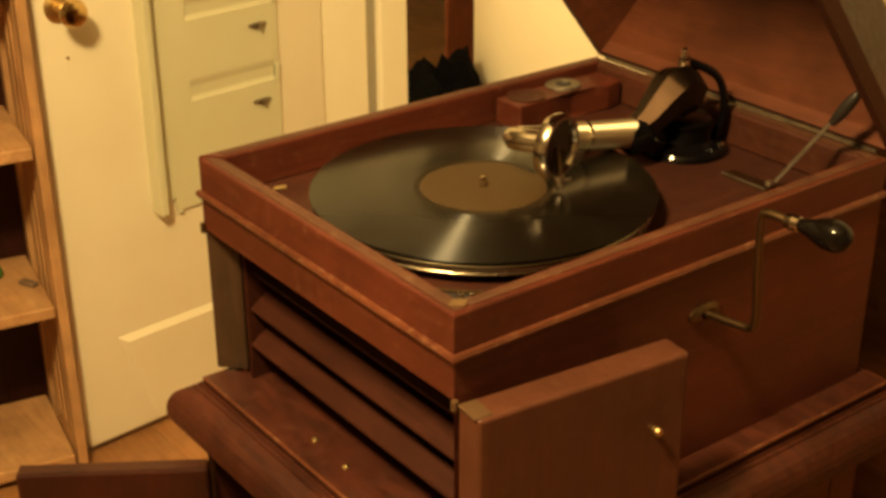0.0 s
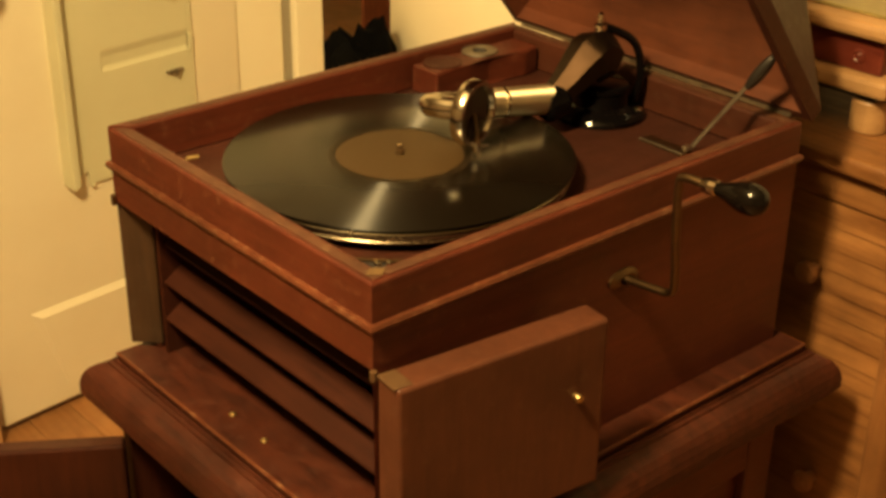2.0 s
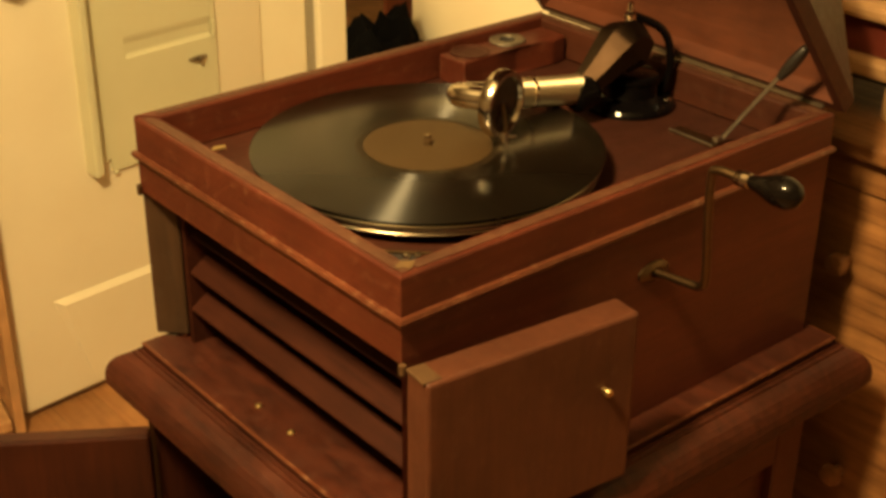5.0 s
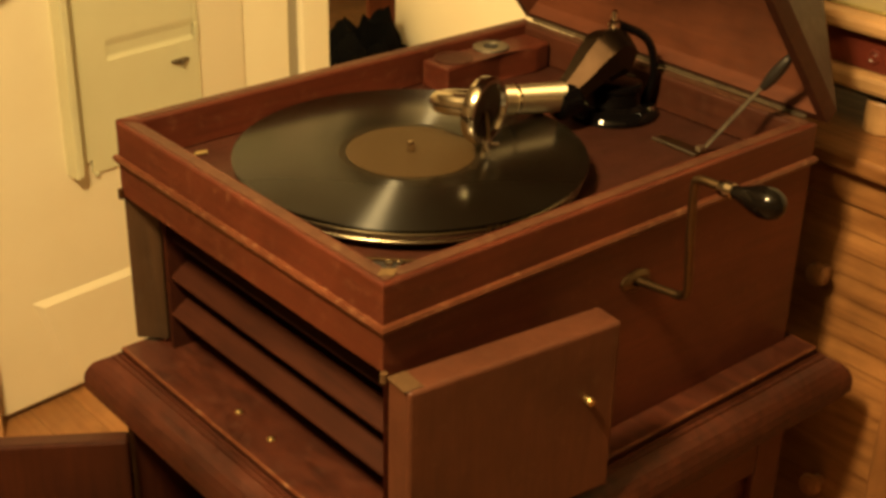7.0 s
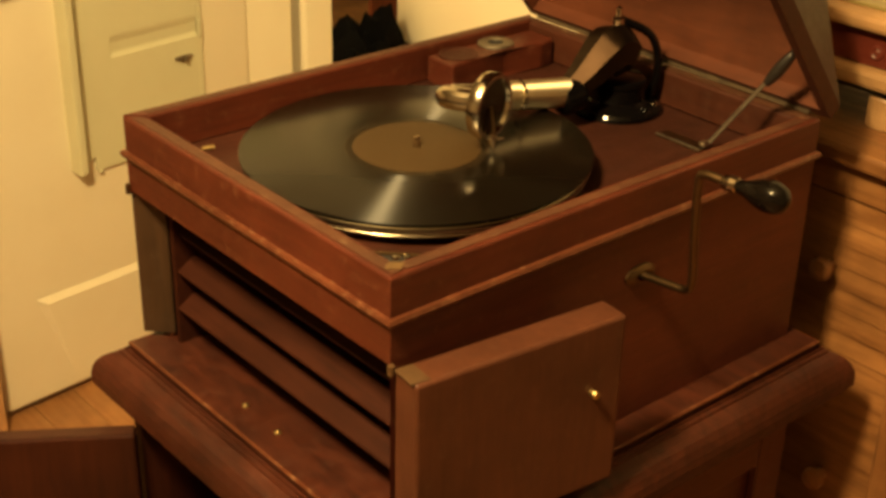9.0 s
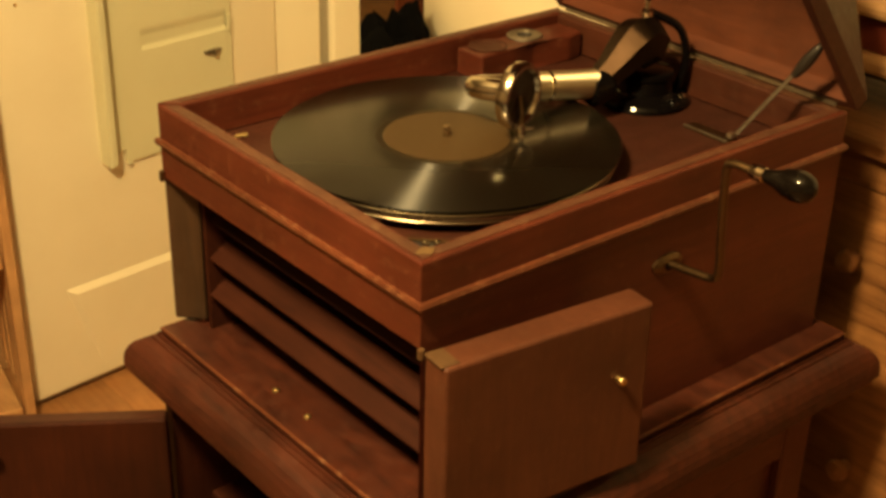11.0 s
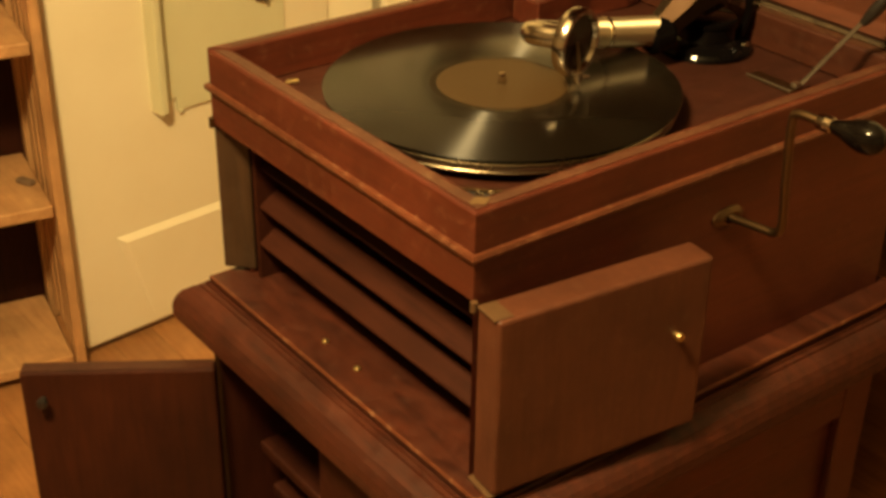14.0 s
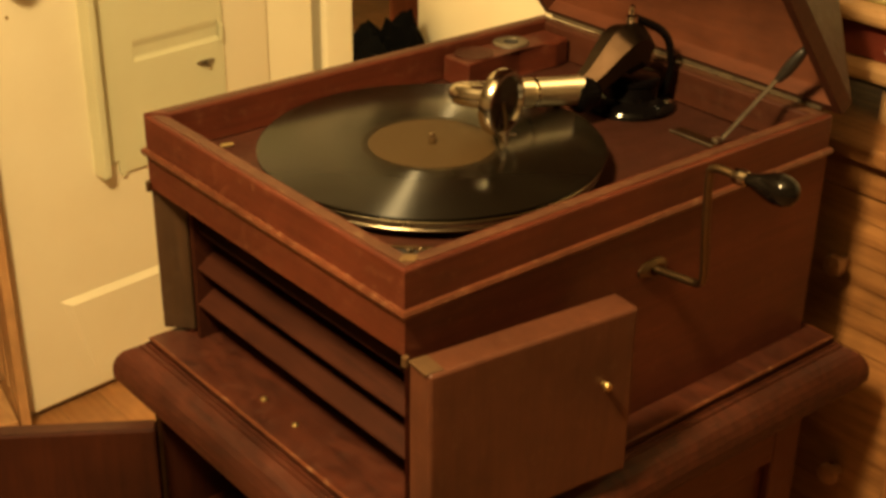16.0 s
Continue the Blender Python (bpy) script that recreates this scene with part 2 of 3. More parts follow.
def record_material():
    """Shellac: a smooth flat gloss, and groove walls that slope in and out along the radius."""
    m, nt, b = material("shellac_grooves")
    b.inputs["Base Color"].default_value = (0.0042, 0.0028, 0.0016, 1)
    b.inputs["IOR"].default_value = 1.38
    tg = nt.nodes.new("ShaderNodeTangent")
    tg.direction_type, tg.axis = "RADIAL", "Z"
    tc = nt.nodes.new("ShaderNodeTexCoord")
    flat = nt.nodes.new("ShaderNodeVectorMath")
    flat.operation = "MULTIPLY"
    flat.inputs[1].default_value = (1, 1, 0)
    nt.links.new(tc.outputs["Object"], flat.inputs[0])
    ln = nt.nodes.new("ShaderNodeVectorMath")
    ln.operation = "LENGTH"
    nt.links.new(flat.outputs[0], ln.inputs[0])
    w = nt.nodes.new("ShaderNodeTexNoise")
    w.noise_dimensions = "1D"
    w.inputs["Scale"].default_value, w.inputs["Detail"].default_value = 420.0, 3.0
    nt.links.new(ln.outputs["Value"], w.inputs["W"])
    rr = nt.nodes.new("ShaderNodeMapRange")
    rr.inputs["To Min"].default_value, rr.inputs["To Max"].default_value = 0.17, 0.23
    nt.links.new(w.outputs[0], rr.inputs["Value"])
    nt.links.new(rr.outputs[0], b.inputs["Roughness"])
    unit = nt.nodes.new("ShaderNodeVectorMath")
    unit.operation = "NORMALIZE"
    nt.links.new(flat.outputs[0], unit.inputs[0])
    shader = b.outputs[0]
    for slope in (1.3, -1.3):
        lean = nt.nodes.new("ShaderNodeVectorMath")
        lean.operation = "MULTIPLY_ADD"
        lean.inputs[1].default_value, lean.inputs[2].default_value = (slope, slope, 0), (0, 0, 1)
        nt.links.new(unit.outputs[0], lean.inputs[0])
        out = nt.nodes.new("ShaderNodeVectorTransform")
        out.vector_type, out.convert_from, out.convert_to = "NORMAL", "OBJECT", "WORLD"
        nt.links.new(lean.outputs[0], out.inputs[0])
        gl = nt.nodes.new("ShaderNodeBsdfAnisotropic")
        gl.inputs["Color"].default_value = (GROOVE, GROOVE, GROOVE, 1)
        gl.inputs["Roughness"].default_value, gl.inputs["Anisotropy"].default_value, gl.inputs["Rotation"].default_value = 0.52, 0.80, 0.0
        nt.links.new(out.outputs[0], gl.inputs["Normal"])
        nt.links.new(tg.outputs[0], gl.inputs["Tangent"])
        add = nt.nodes.new("ShaderNodeAddShader")
        nt.links.new(shader, add.inputs[0])
        nt.links.new(gl.outputs[0], add.inputs[1])
        shader = add.outputs[0]
    nt.links.new(shader, nt.nodes["Material Output"].inputs[0])
    return m


GROOVE = 0.0145
shellac = record_material()
smooth_shellac = plain("smooth_shellac", (0.016, 0.011, 0.006), 0.16)
label_paper = paint("brown_label_paper", (0.047, 0.0268, 0.0103), (0.037, 0.0206, 0.0078), 0.36, 30.0, 0.02, 0.5)
label_paper.node_tree.nodes["Principled BSDF"].inputs["IOR"].default_value = 1.3


knob_brass = metal("polished_brass", (0.70, 0.50, 0.22), 0.10, (0.20, 0.12, 0.05), 0.6, 40.0)


# ---- mesh tools ----
def thing(name, place, label, category, group="", kind=""):
    ob = new(name)
    ob.location = place
    ob.empty_display_size = 0.05
    return tagged(ob, label, category, group, kind)


def mesh_of(name, bm, mat, smooth=False):
    bmesh.ops.recalc_face_normals(bm, faces=bm.faces)
    me = bpy.data.meshes.new(name)
    bm.to_mesh(me)
    bm.free()
    me.materials.append(mat)
    if smooth:
        me.polygons.foreach_set("use_smooth", [True] * len(me.polygons))
        me.set_sharp_from_angle(angle=radians(35))
    return me


def part(name, bm, mat, parent, label="", smooth=False, at=None):
    """One mesh under a thing or part. Meshes are written in room coordinates unless at gives a pose in the parent's space."""
    ob = new(name, mesh_of(name, bm, mat, smooth))
    ob.parent = parent
    if at is not None:
        ob.matrix_basis = at
    elif parent.type == "EMPTY":
        ob.matrix_basis = parent.matrix_basis.inverted()
    return tagged(ob, label)


def whole(name, bm, mat, label, category="", kind="", smooth=False, group=""):
    return tagged(new(name, mesh_of(name, bm, mat, smooth)), label, category, group, kind)


def box(x0, x1, y0, y1, z0, z1, bevel=0.002, m=None, seg=2, bm=None):
    b = bmesh.new()
    bmesh.ops.create_cube(b, size=1.0)
    for v in b.verts:
        v.co = ((x0 + x1) / 2 + v.co.x * (x1 - x0), (y0 + y1) / 2 + v.co.y * (y1 - y0), (z0 + z1) / 2 + v.co.z * (z1 - z0))
    if bevel:
        bmesh.ops.bevel(b, geom=b.edges[:], offset=bevel, segments=seg, affect="EDGES", profile=0.5)
    if m is not None:
        b.transform(m)
    return joined(bm, b)


def joined(bm, b):
    if bm is None:
        return b
    me = bpy.data.meshes.new("tmp")
    b.to_mesh(me)
    b.free()
    bm.from_mesh(me)
    bpy.data.meshes.remove(me)
    return bm


def lathe(profile, n=48, m=None, bm=None):
    """Turned round z: profile of (radius, height)."""
    b = bmesh.new()
    rings = []
    for r, h in profile:
        if r < 1e-6:
            rings.append([b.verts.new((0, 0, h))])
        else:
            rings.append([b.verts.new((r * math.cos(2 * math.pi * k / n), r * math.sin(2 * math.pi * k / n), h)) for k in range(n)])
    for p, q in zip(rings, rings[1:]):
        for k in range(n):
            j = (k + 1) % n
            if len(p) == 1 and len(q) == 1:
                continue
            if len(p) == 1:
                b.faces.new((p[0], q[j], q[k]))
            elif len(q) == 1:
                b.faces.new((p[k], p[j], q[0]))
            else:
                b.faces.new((p[k], p[j], q[j], q[k]))
    if m is not None:
        b.transform(m)
    return joined(bm, b)


def tube(path, radii, n=20, cap=True, bm=None, flat=1.0):
    """A pipe along a path of points, with a radius at each."""
    b = bmesh.new()
    pts = [Vector(p) for p in path]
    if not hasattr(radii, "__len__"):
        radii = [radii] * len(pts)
    rings, side = [], None
    for i, p in enumerate(pts):
        d = (pts[min(i + 1, len(pts) - 1)] - pts[max(i - 1, 0)]).normalized()
        if side is None:
            side = d.orthogonal().normalized()
        side = (side - d * side.dot(d)).normalized()
        up = d.cross(side)
        rings.append([b.verts.new(p + radii[i] * (math.cos(a) * side + flat * math.sin(a) * up)) for a in (2 * math.pi * k / n for k in range(n))])
    for p, q in zip(rings, rings[1:]):
        for k in range(n):
            b.faces.new((p[k], p[(k + 1) % n], q[(k + 1) % n], q[k]))
    if cap:
        b.faces.new(rings[0])
        b.faces.new(rings[-1])
    return joined(bm, b)


def curve(points, n=24):
    """A smooth line through points."""
    pts = [Vector(p) for p in points]
    pts = [2 * pts[0] - pts[1]] + pts + [2 * pts[-1] - pts[-2]]
    out = []
    segs = len(pts) - 3
    for i in range(segs):
        p0, p1, p2, p3 = pts[i : i + 4]
        for k in range(n // segs + (i == segs - 1)):
            s = k / (n // segs)
            out.append(0.5 * (2 * p1 + (p2 - p0) * s + (2 * p0 - 5 * p1 + 4 * p2 - p3) * s * s + (3 * p1 - p0 - 3 * p2 + p3) * s ** 3))
    return out


def skirt(x0, x1, y0, y1, profile, cap=True):
    """A moulding round a rectangle: profile of (overhang, z) from the top down."""
    b = bmesh.new()
    rings = [[b.verts.new((x, y, z)) for x, y in ((x0 - o, y0 - o), (x1 + o, y0 - o), (x1 + o, y1 + o), (x0 - o, y1 + o))] for o, z in profile]
    for p, q in zip(rings, rings[1:]):
        for k in range(4):
            b.faces.new((p[k], p[(k + 1) % 4], q[(k + 1) % 4], q[k]))
    if cap:
        b.faces.new(rings[0])
        b.faces.new(rings[-1])
    return b


# ---- the room ----
TURN_DOOR = math.degrees(math.atan2(0.0986, 0.9951))
DOORWALL = pose(0.2524, 1.4486, 0, 0, 0, TURN_DOOR)  # along the open door: x along it, y behind it


def wall(name, bm, mat=None):
    return whole(name, bm, mat or wall_cream, "painted plaster wall in lamplight", "wall", "structure")


wall("wall_east", box(1.93, 2.05, -3.6, 2.42, 0, 2.6, 0.004))
# west and south walls are unseen, added to return dim fill light
wall("wall_west", box(-4.02, -3.9, -3.6, 4.4, 0, 2.6, 0.004), wall_bounce)
wall("wall_south", box(-3.9, 1.93, -3.72, -3.6, 0, 2.6, 0.004), wall_bounce)
# unseen wall, added to keep the hall light off the bookcase
wall("wall_partition", box(0.70, 0.78, 1.66, 4.3, 0, 2.6, 0.004))
wall("wall_far", box(-3.9, 3.62, 4.3, 4.42, 0, 2.6, 0.004))
wall("wall_hall", box(3.5, 3.62, 1.8, 4.3, 0, 2.6, 0.004))
whole("ceiling", box(-4.02, 3.62, -3.72, 4.42, 2.6, 2.7, 0), ceiling_bounce, "unseen ceiling, coloured dim to limit bounced light", "ceiling", "structure")

# open cream door with a framed panel of small cupboard fronts
S1 = 0.593
door = thing("door_1", (0.2524, 1.4486, 0), "cream painted wooden door standing open, with brass knob", "door", kind="structure")
D = DOORWALL
part("door_leaf", box(0.0, S1, 0.0, 0.035, 0.012, 2.02, 0.011, D, 5), door_white, door, "", True)
b = bmesh.new()
near = [b.verts.new(D @ Vector(c)) for c in ((0.150, 0.0, 0.03), (0.083, 0.0, 0.2225), (0.102, -0.0076, 0.2100))]
far = [b.verts.new(D @ Vector(c)) for c in ((0.500, 0.0, 0.03), (0.512, 0.0, 0.2225), (0.512, -0.0076, 0.2100))]
b.faces.new(near)
b.faces.new(far)
for k in range(3):
    b.faces.new((near[k], near[(k + 1) % 3], far[(k + 1) % 3], far[k]))
part("bevelled_rail", b, door_white, door, "bevelled lower rail catching the light")
# framed board with two little drawer fronts, screwed over the door's panel
RAILS = (0.655, 0.803, 0.951)
face = [(0.4365, -0.007)]
for z in RAILS:
    face += [(z - 0.0190, -0.0070), (z - 0.0175, -0.0066), (z - 0.0115, -0.0034), (z - 0.008, -0.0028), (z + 0.008, -0.0034), (z + 0.019, -0.0064), (z + 0.024, -0.0070)]
face += [(1.5, -0.007), (1.5, 0.0115), (0.4365, 0.0115)]
b = bmesh.new()
ends = [[b.verts.new(D @ Vector((x, y, z))) for z, y in face] for x in (0.281, 0.4665)]
b.faces.new(ends[0])
b.faces.new(ends[1])
for k in range(len(face)):
    j = (k + 1) % len(face)
    b.faces.new((ends[0][k], ends[0][j], ends[1][j], ends[1][k]))
bmesh.ops.triangulate(b, faces=[f for f in b.faces if len(f.verts) > 4])
b = box(0.232, 0.281, -0.007, 0.0115, 0.4365, 1.5, 0.0, D, bm=b)
b = box(0.4665, 0.478, -0.007, 0.0115, 0.4365, 1.5, 0.001, D, bm=b)
board = part("framed_board", b, panel_white, door, "aged off-white framed panel with recessed rails")
b = bmesh.new()
# section stands out far so that its side throws shade into the angle
section = ((0.184, 0.0), (0.184, -0.031), (0.1860, -0.0340), (0.1965, -0.0340), (0.1990, -0.0325), (0.2020, -0.0110), (0.2060, -0.0082), (0.2335, -0.0073), (0.2335, 0.0))
low = [b.verts.new(D @ Vector((x, y, 0.446 + 0.35 * (x - 0.184)))) for x, y in section]
high = [b.verts.new(D @ Vector((x, y, 1.5))) for x, y in section]
b.faces.new(low)
b.faces.new(high)
for k in range(len(section)):
    j = (k + 1) % len(section)
    b.faces.new((low[k], low[j], high[j], high[k]))
part("frame_moulding", b, panel_white, board, "bevelled frame moulding, deep enough to shade its angle")
part("broken_corner", box(0.2345, 0.2430, -0.010, 0.0, 0.430, 0.4362, 0.002, D), panel_white, board, "chipped paint at the corner")
for z in RAILS:
    part("rail_stop", box(0.4675, 0.4765, -0.0105, -0.0072, z - 0.020, z + 0.012, 0.0012, D), panel_white, board)
for z in (0.604, 0.750, 0.898):
    b = box(0.420, 0.445, -0.0150, -0.0100, z - 0.005, z + 0.005, 0.002, D)
    b = box(0.428, 0.434, -0.022, -0.0150, z - 0.007, z + 0.007, 0.0025, D, bm=b)
    b = box(0.414, 0.451, -0.0122, -0.0072, z - 0.0025, z + 0.0025, 0.001, D, bm=b)
    part("latch", b, cup_steel, board, "small dull metal latch")
for s, y, name in ((0.048, -0.0, "door_knob"), (0.02, 0.036, "rear_knob")):
    side = -1 if y <= 0 else 1
    turn = D @ pose(s, y, 0.853, 90 if side < 0 else -90, 0, 0)
    knob = part(name, lathe([(0, 0.066), (0.012, 0.0655), (0.020, 0.062), (0.0245, 0.053), (0.0225, 0.042), (0.015, 0.034), (0.0105, 0.028), (0.0100, 0.020)], 24, turn), knob_brass, door, "polished brass knob", True)
    part("rosette", lathe([(0.026, 0.0), (0.026, 0.003), (0.020, 0.006), (0.012, 0.008), (0.010, 0.021), (0, 0.021)], 24, turn), brass, knob, "tarnished brass rosette")
part("keyhole_cover", lathe([(0.0032, 0), (0.0032, 0.001), (0.0, 0.0018)], 16, D @ pose(0.055, 0, 0.765, 90)), brass, door, "small brass screw cover")

# casing beside the hinge side of the door
casing = thing("door_frame", (0.85, 1.51, 0), "cream painted door casing, the joint's shade put into a grey strip", "door frame", kind="structure")
part("jamb", box(0.570, 0.7075, 0.0075, 0.10, 0, 2.12, 0.006, D), casing_lit, casing)
# recess strip painted grey to carry the shade of the gap
part("reveal", box(0.7080, 0.7330, 0.015, 0.10, 0, 2.12, 0.001, D), gap_shade_paint, casing)
part("casing_board", box(0.7335, 0.807, 0.0, 0.10, 0, 2.12, 0.006, D), casing_lit, casing)
part("head", box(0.0, 1.60, 0.012, 0.10, 2.125, 2.6, 0.003, D), door_white, casing)

# hall behind: stained jamb, orange panelling, dark clothes heaped by the wall
whole("jamb_hall", box(1.955, 2.20, 2.58, 2.595, 0, 2.12, 0.004), jamb_wood, "red-brown stained wooden door post in the hall", "door post", "structure")


def heap(name, place, sx, sy, sz, seed, label):
    b = bmesh.new()
    bmesh.ops.create_icosphere(b, subdivisions=4, radius=1.0)
    for v in b.verts:
        p = v.co.copy()
        k = 1 + 0.30 * noise.noise(p * 2.1 + Vector((seed, 0, 0))) + 0.16 * noise.noise(p * 5.3 + Vector((0, seed, 0)))
        k += 0.06 * abs(noise.noise(p * 11 + Vector((0, 0, seed))))
        q = p * k
        v.co = (place[0] + q.x * sx, place[1] + q.y * sy, place[2] + max(q.z, -0.25) * sz)
    return whole(name, b, cloth, label, "clothes", smooth=True)


heap("jacket", (1.64, 2.30, 0.05), 0.11, 0.12, 0.205, 3.1, "black crumpled jacket heaped on the hall floor")
heap("dark_bag", (1.79, 2.34, 0.05), 0.12, 0.11, 0.215, 7.7, "black slouching cloth bag on the hall floor")

# floor
floor = whole("floor", box(-4.02, 3.62, -3.72, 4.42, -0.12, -0.022, 0), black_inside, "worn orange fir floorboards", "floor", "structure")
plank_mesh = mesh_of("plank", box(-0.0417, 0.0417, -3.6, 4.3, -0.022, 0.0, 0.0006, None, 1), floor_wood)
for k in range(89):
    plank = new("plank", plank_mesh)
    plank.parent = floor
    plank.location = (-3.85 + 0.084 * k, 0, 0)

# ---- the talking machine ----
W, DEEP = 0.376, 0.487
TOP, BAND, LOW, LEDGE = 1.0, 0.965, 0.930, 0.777
machine = thing("gramophone", (0.25, 0.188, 0), "mahogany cabinet gramophone, lid and doors open, playing a record", "gramophone")
TH = 0.017
def mitred(side, th, z0, z1, wear=0.0):
    """A board of the box, mitred at both ends, with softened edges."""
    o = [(0, 0), (DEEP, 0), (DEEP, W), (0, W)]
    n = [(th, th), (DEEP - th, th), (DEEP - th, W - th), (th, W - th)]
    k, l = side, (side + 1) % 4
    b = bmesh.new()
    plan = (o[k], o[l], n[l], n[k])
    low = [b.verts.new((*p, z0)) for p in plan]
    high = [b.verts.new((*p, z1)) for p in plan]
    b.faces.new(low)
    b.faces.new(high)
    for a in range(4):
        b.faces.new((low[a], low[(a + 1) % 4], high[(a + 1) % 4], high[a]))
    soft = [e for e in b.edges if {e.verts[0], e.verts[1]} in ({high[0], high[1]}, {high[2], high[3]})]
    bmesh.ops.bevel(b, geom=soft, offset=0.0025, segments=3, affect="EDGES", profile=0.5)
    return b


SIDES = (mahogany_x, mahogany_back, mahogany_x, mahogany_y)
for k in range(4):
    rise = 0.0022 if k == 2 else 0.0  # this board stands a little proud
    rim = part("rim_board", mitred(k, TH, BAND + 0.002, TOP + rise), SIDES[k], machine)
    x0, x1, y0, y1 = ((TH, DEEP - TH, 0.004, TH - 0.004), (DEEP - TH + 0.004, DEEP - 0.004, 0.004, W - 0.004), (TH, DEEP - TH, W - TH + 0.004, W - 0.004), (0.004, TH - 0.004, 0.004, W - 0.004))[k]
    part("worn_edge", box(x0, x1, y0, y1, TOP + rise - 0.001, TOP + rise + 0.0006, 0.0), worn_edge, rim, "pale worn top edge")
b = bmesh.new()
chip = [b.verts.new((0.0135 + r * math.cos(a) * 1.25, 0.0115 + r * math.sin(a), TOP + 0.0012)) for r, a in zip((0.0065, 0.0048, 0.0072, 0.0055, 0.0078, 0.0050, 0.0066, 0.0045), (k * math.pi / 4 for k in range(8)))]
b.faces.new(chip)
part("bare_corner", b, bare_wood, machine, "pale bare wood at the rubbed corner")
part("moulding_bead", skirt(0.0, DEEP, 0.0, W, [(-0.001, BAND + 0.0035), (0.003, BAND + 0.003), (0.0042, BAND), (0.003, BAND - 0.003), (-0.001, BAND - 0.0035)], cap=False), mahogany_bead, machine, "thin rounded bead round the box")
part("front_band", mitred(3, TH, LOW, BAND - 0.002), mahogany_y, machine)
part("side_panel", mitred(0, TH, LEDGE, BAND - 0.002), mahogany_x, machine)
part("side_panel", box(0.0205, DEEP, W - TH, W, LEDGE, BAND - 0.002, 0.002), mahogany_x, machine)
part("back_panel", box(DEEP - 0.012, DEEP - 0.0005, TH + 0.0005, W - TH - 0.0005, LEDGE, BAND - 0.0025, 0.0), mahogany_shaded, machine)
DECK = 0.966
deck = part("deck", box(TH + 0.0005, DEEP - TH - 0.0005, TH + 0.0005, W - TH - 0.0005, DECK - 0.012, DECK, 0.0), mahogany_deck, machine, "mahogany motor board inside the rim")
part("front_post", box(0.0, 0.0315, 0.0, 0.009, LEDGE + 0.0045, LOW - 0.001, 0.002, pose(0.0015, 0.3775, 0, 0, 0, -46)), grey_sheen_edge, machine, "grey-brown edge of the folded door, varnish sheen put into its colour")
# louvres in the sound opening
part("side_lining", box(0.0225, 0.16, W - 0.0315, W - 0.026, LEDGE, LOW, 0.0), mahogany_louvre_shaded, machine)
# black sheet: the shade deep in the chamber is put in as colour
part("horn_mouth", box(0.15, 0.155, 0.018, W - 0.032, LEDGE, LOW, 0.0), black_inside, machine, "black sheet for the shade at the back of the sound chamber")
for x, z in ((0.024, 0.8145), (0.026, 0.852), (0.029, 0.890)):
    part("louvre", box(-0.002, 0.0215, 0.0175, W - 0.032, -0.003, 0.0025, 0.0018, pose(x, 0, z, 0, -34, 0)), mahogany_louvre_shaded, machine)
# right door folded back against the side
RD = pose(0.0, -0.004, 0, 0, 0, -6.5)
rdoor = part("door", box(0.0, 0.191, -0.029, 0.0, 0.7785, LOW + 0.0004, 0.0036, RD, 4), mahogany_door, machine, "small mahogany door folded back flat")
part("door_knob", lathe([(0.0026, 0), (0.0026, 0.003), (0.0037, 0.005), (0.003, 0.0075), (0, 0.008)], 16, RD @ pose(0.1600, -0.029, 0.8715, 90)), brass, rdoor, "tiny bright brass knob")
part("hinge", box(-0.0018, 0.014, -0.0262, -0.003, LOW - 0.0010, LOW + 0.0014, 0.0008, RD), hinge_pale, rdoor, "pale worn hinge leaf let into the top edge")
part("hinge_knuckle", tube([RD @ Vector((-0.003, -0.001, LOW - 0.004)), RD @ Vector((-0.003, -0.001, LOW + 0.0035))], 0.0028, 12), hinge_pale, rdoor, "", True)
part("left_hinge_knuckle", tube([(-0.001, W - 0.0005, LOW - 0.003), (-0.001, W - 0.0005, LOW + 0.006)], 0.0030, 12), iron_brown, machine, "dark hinge knuckle of the folded door", True)
part("hinge", box(-0.0030, 0.012, -0.0275, 0.002, 0.7772, 0.7784, 0.0004, RD), hinge_pale, rdoor, "pale worn lower hinge plate")
# ledge between box and stand
ledge = part("ledge", skirt(0.0, 0.487, -0.0125, 0.3625, [(0.004, LEDGE), (0.0138, LEDGE), (0.0148, LEDGE - 0.0012), (0.0136, LEDGE - 0.0090), (0.0172, LEDGE - 0.0090), (0.0176, LEDGE - 0.0062), (0.0185, LEDGE - 0.0090), (0.0215, LEDGE - 0.0094), (0.0222, LEDGE - 0.0118), (0.0290, LEDGE - 0.0142),
    (0.0345, LEDGE - 0.0180), (0.0385, LEDGE - 0.0232), (0.0415, LEDGE - 0.0300), (0.0428, LEDGE - 0.0370), (0.0428, LEDGE - 0.0470), (0.0395, LEDGE - 0.0490), (0.0385, LEDGE - 0.0540), (0.0300, LEDGE - 0.0575), (0.0180, LEDGE - 0.0650), (0.0040, LEDGE - 0.0690), (0.0040, LEDGE - 0.0770)]), mahogany_ledge, machine, "moulded dark mahogany ledge with scuffed edges")
for x, y in ((0.012, 0.218), (0.011, 0.167)):
    part("screw", lathe([(0.0035, 0), (0.0035, 0.0015), (0.0, 0.003)], 12, pose(x, y, LEDGE)), brass, ledge, "small brass stud")
part("worn_arris", skirt(0.0, 0.487, -0.0125, 0.3625, [(0.0126, LEDGE + 0.0003), (0.0141, LEDGE + 0.0003), (0.0151, LEDGE - 0.0010), (0.0150, LEDGE - 0.0022)], cap=False), mahogany_bead, ledge, "rubbed paler edge of the ledge")
# stand: open on the storage side
Z1 = 0.700
Y0 = -0.012
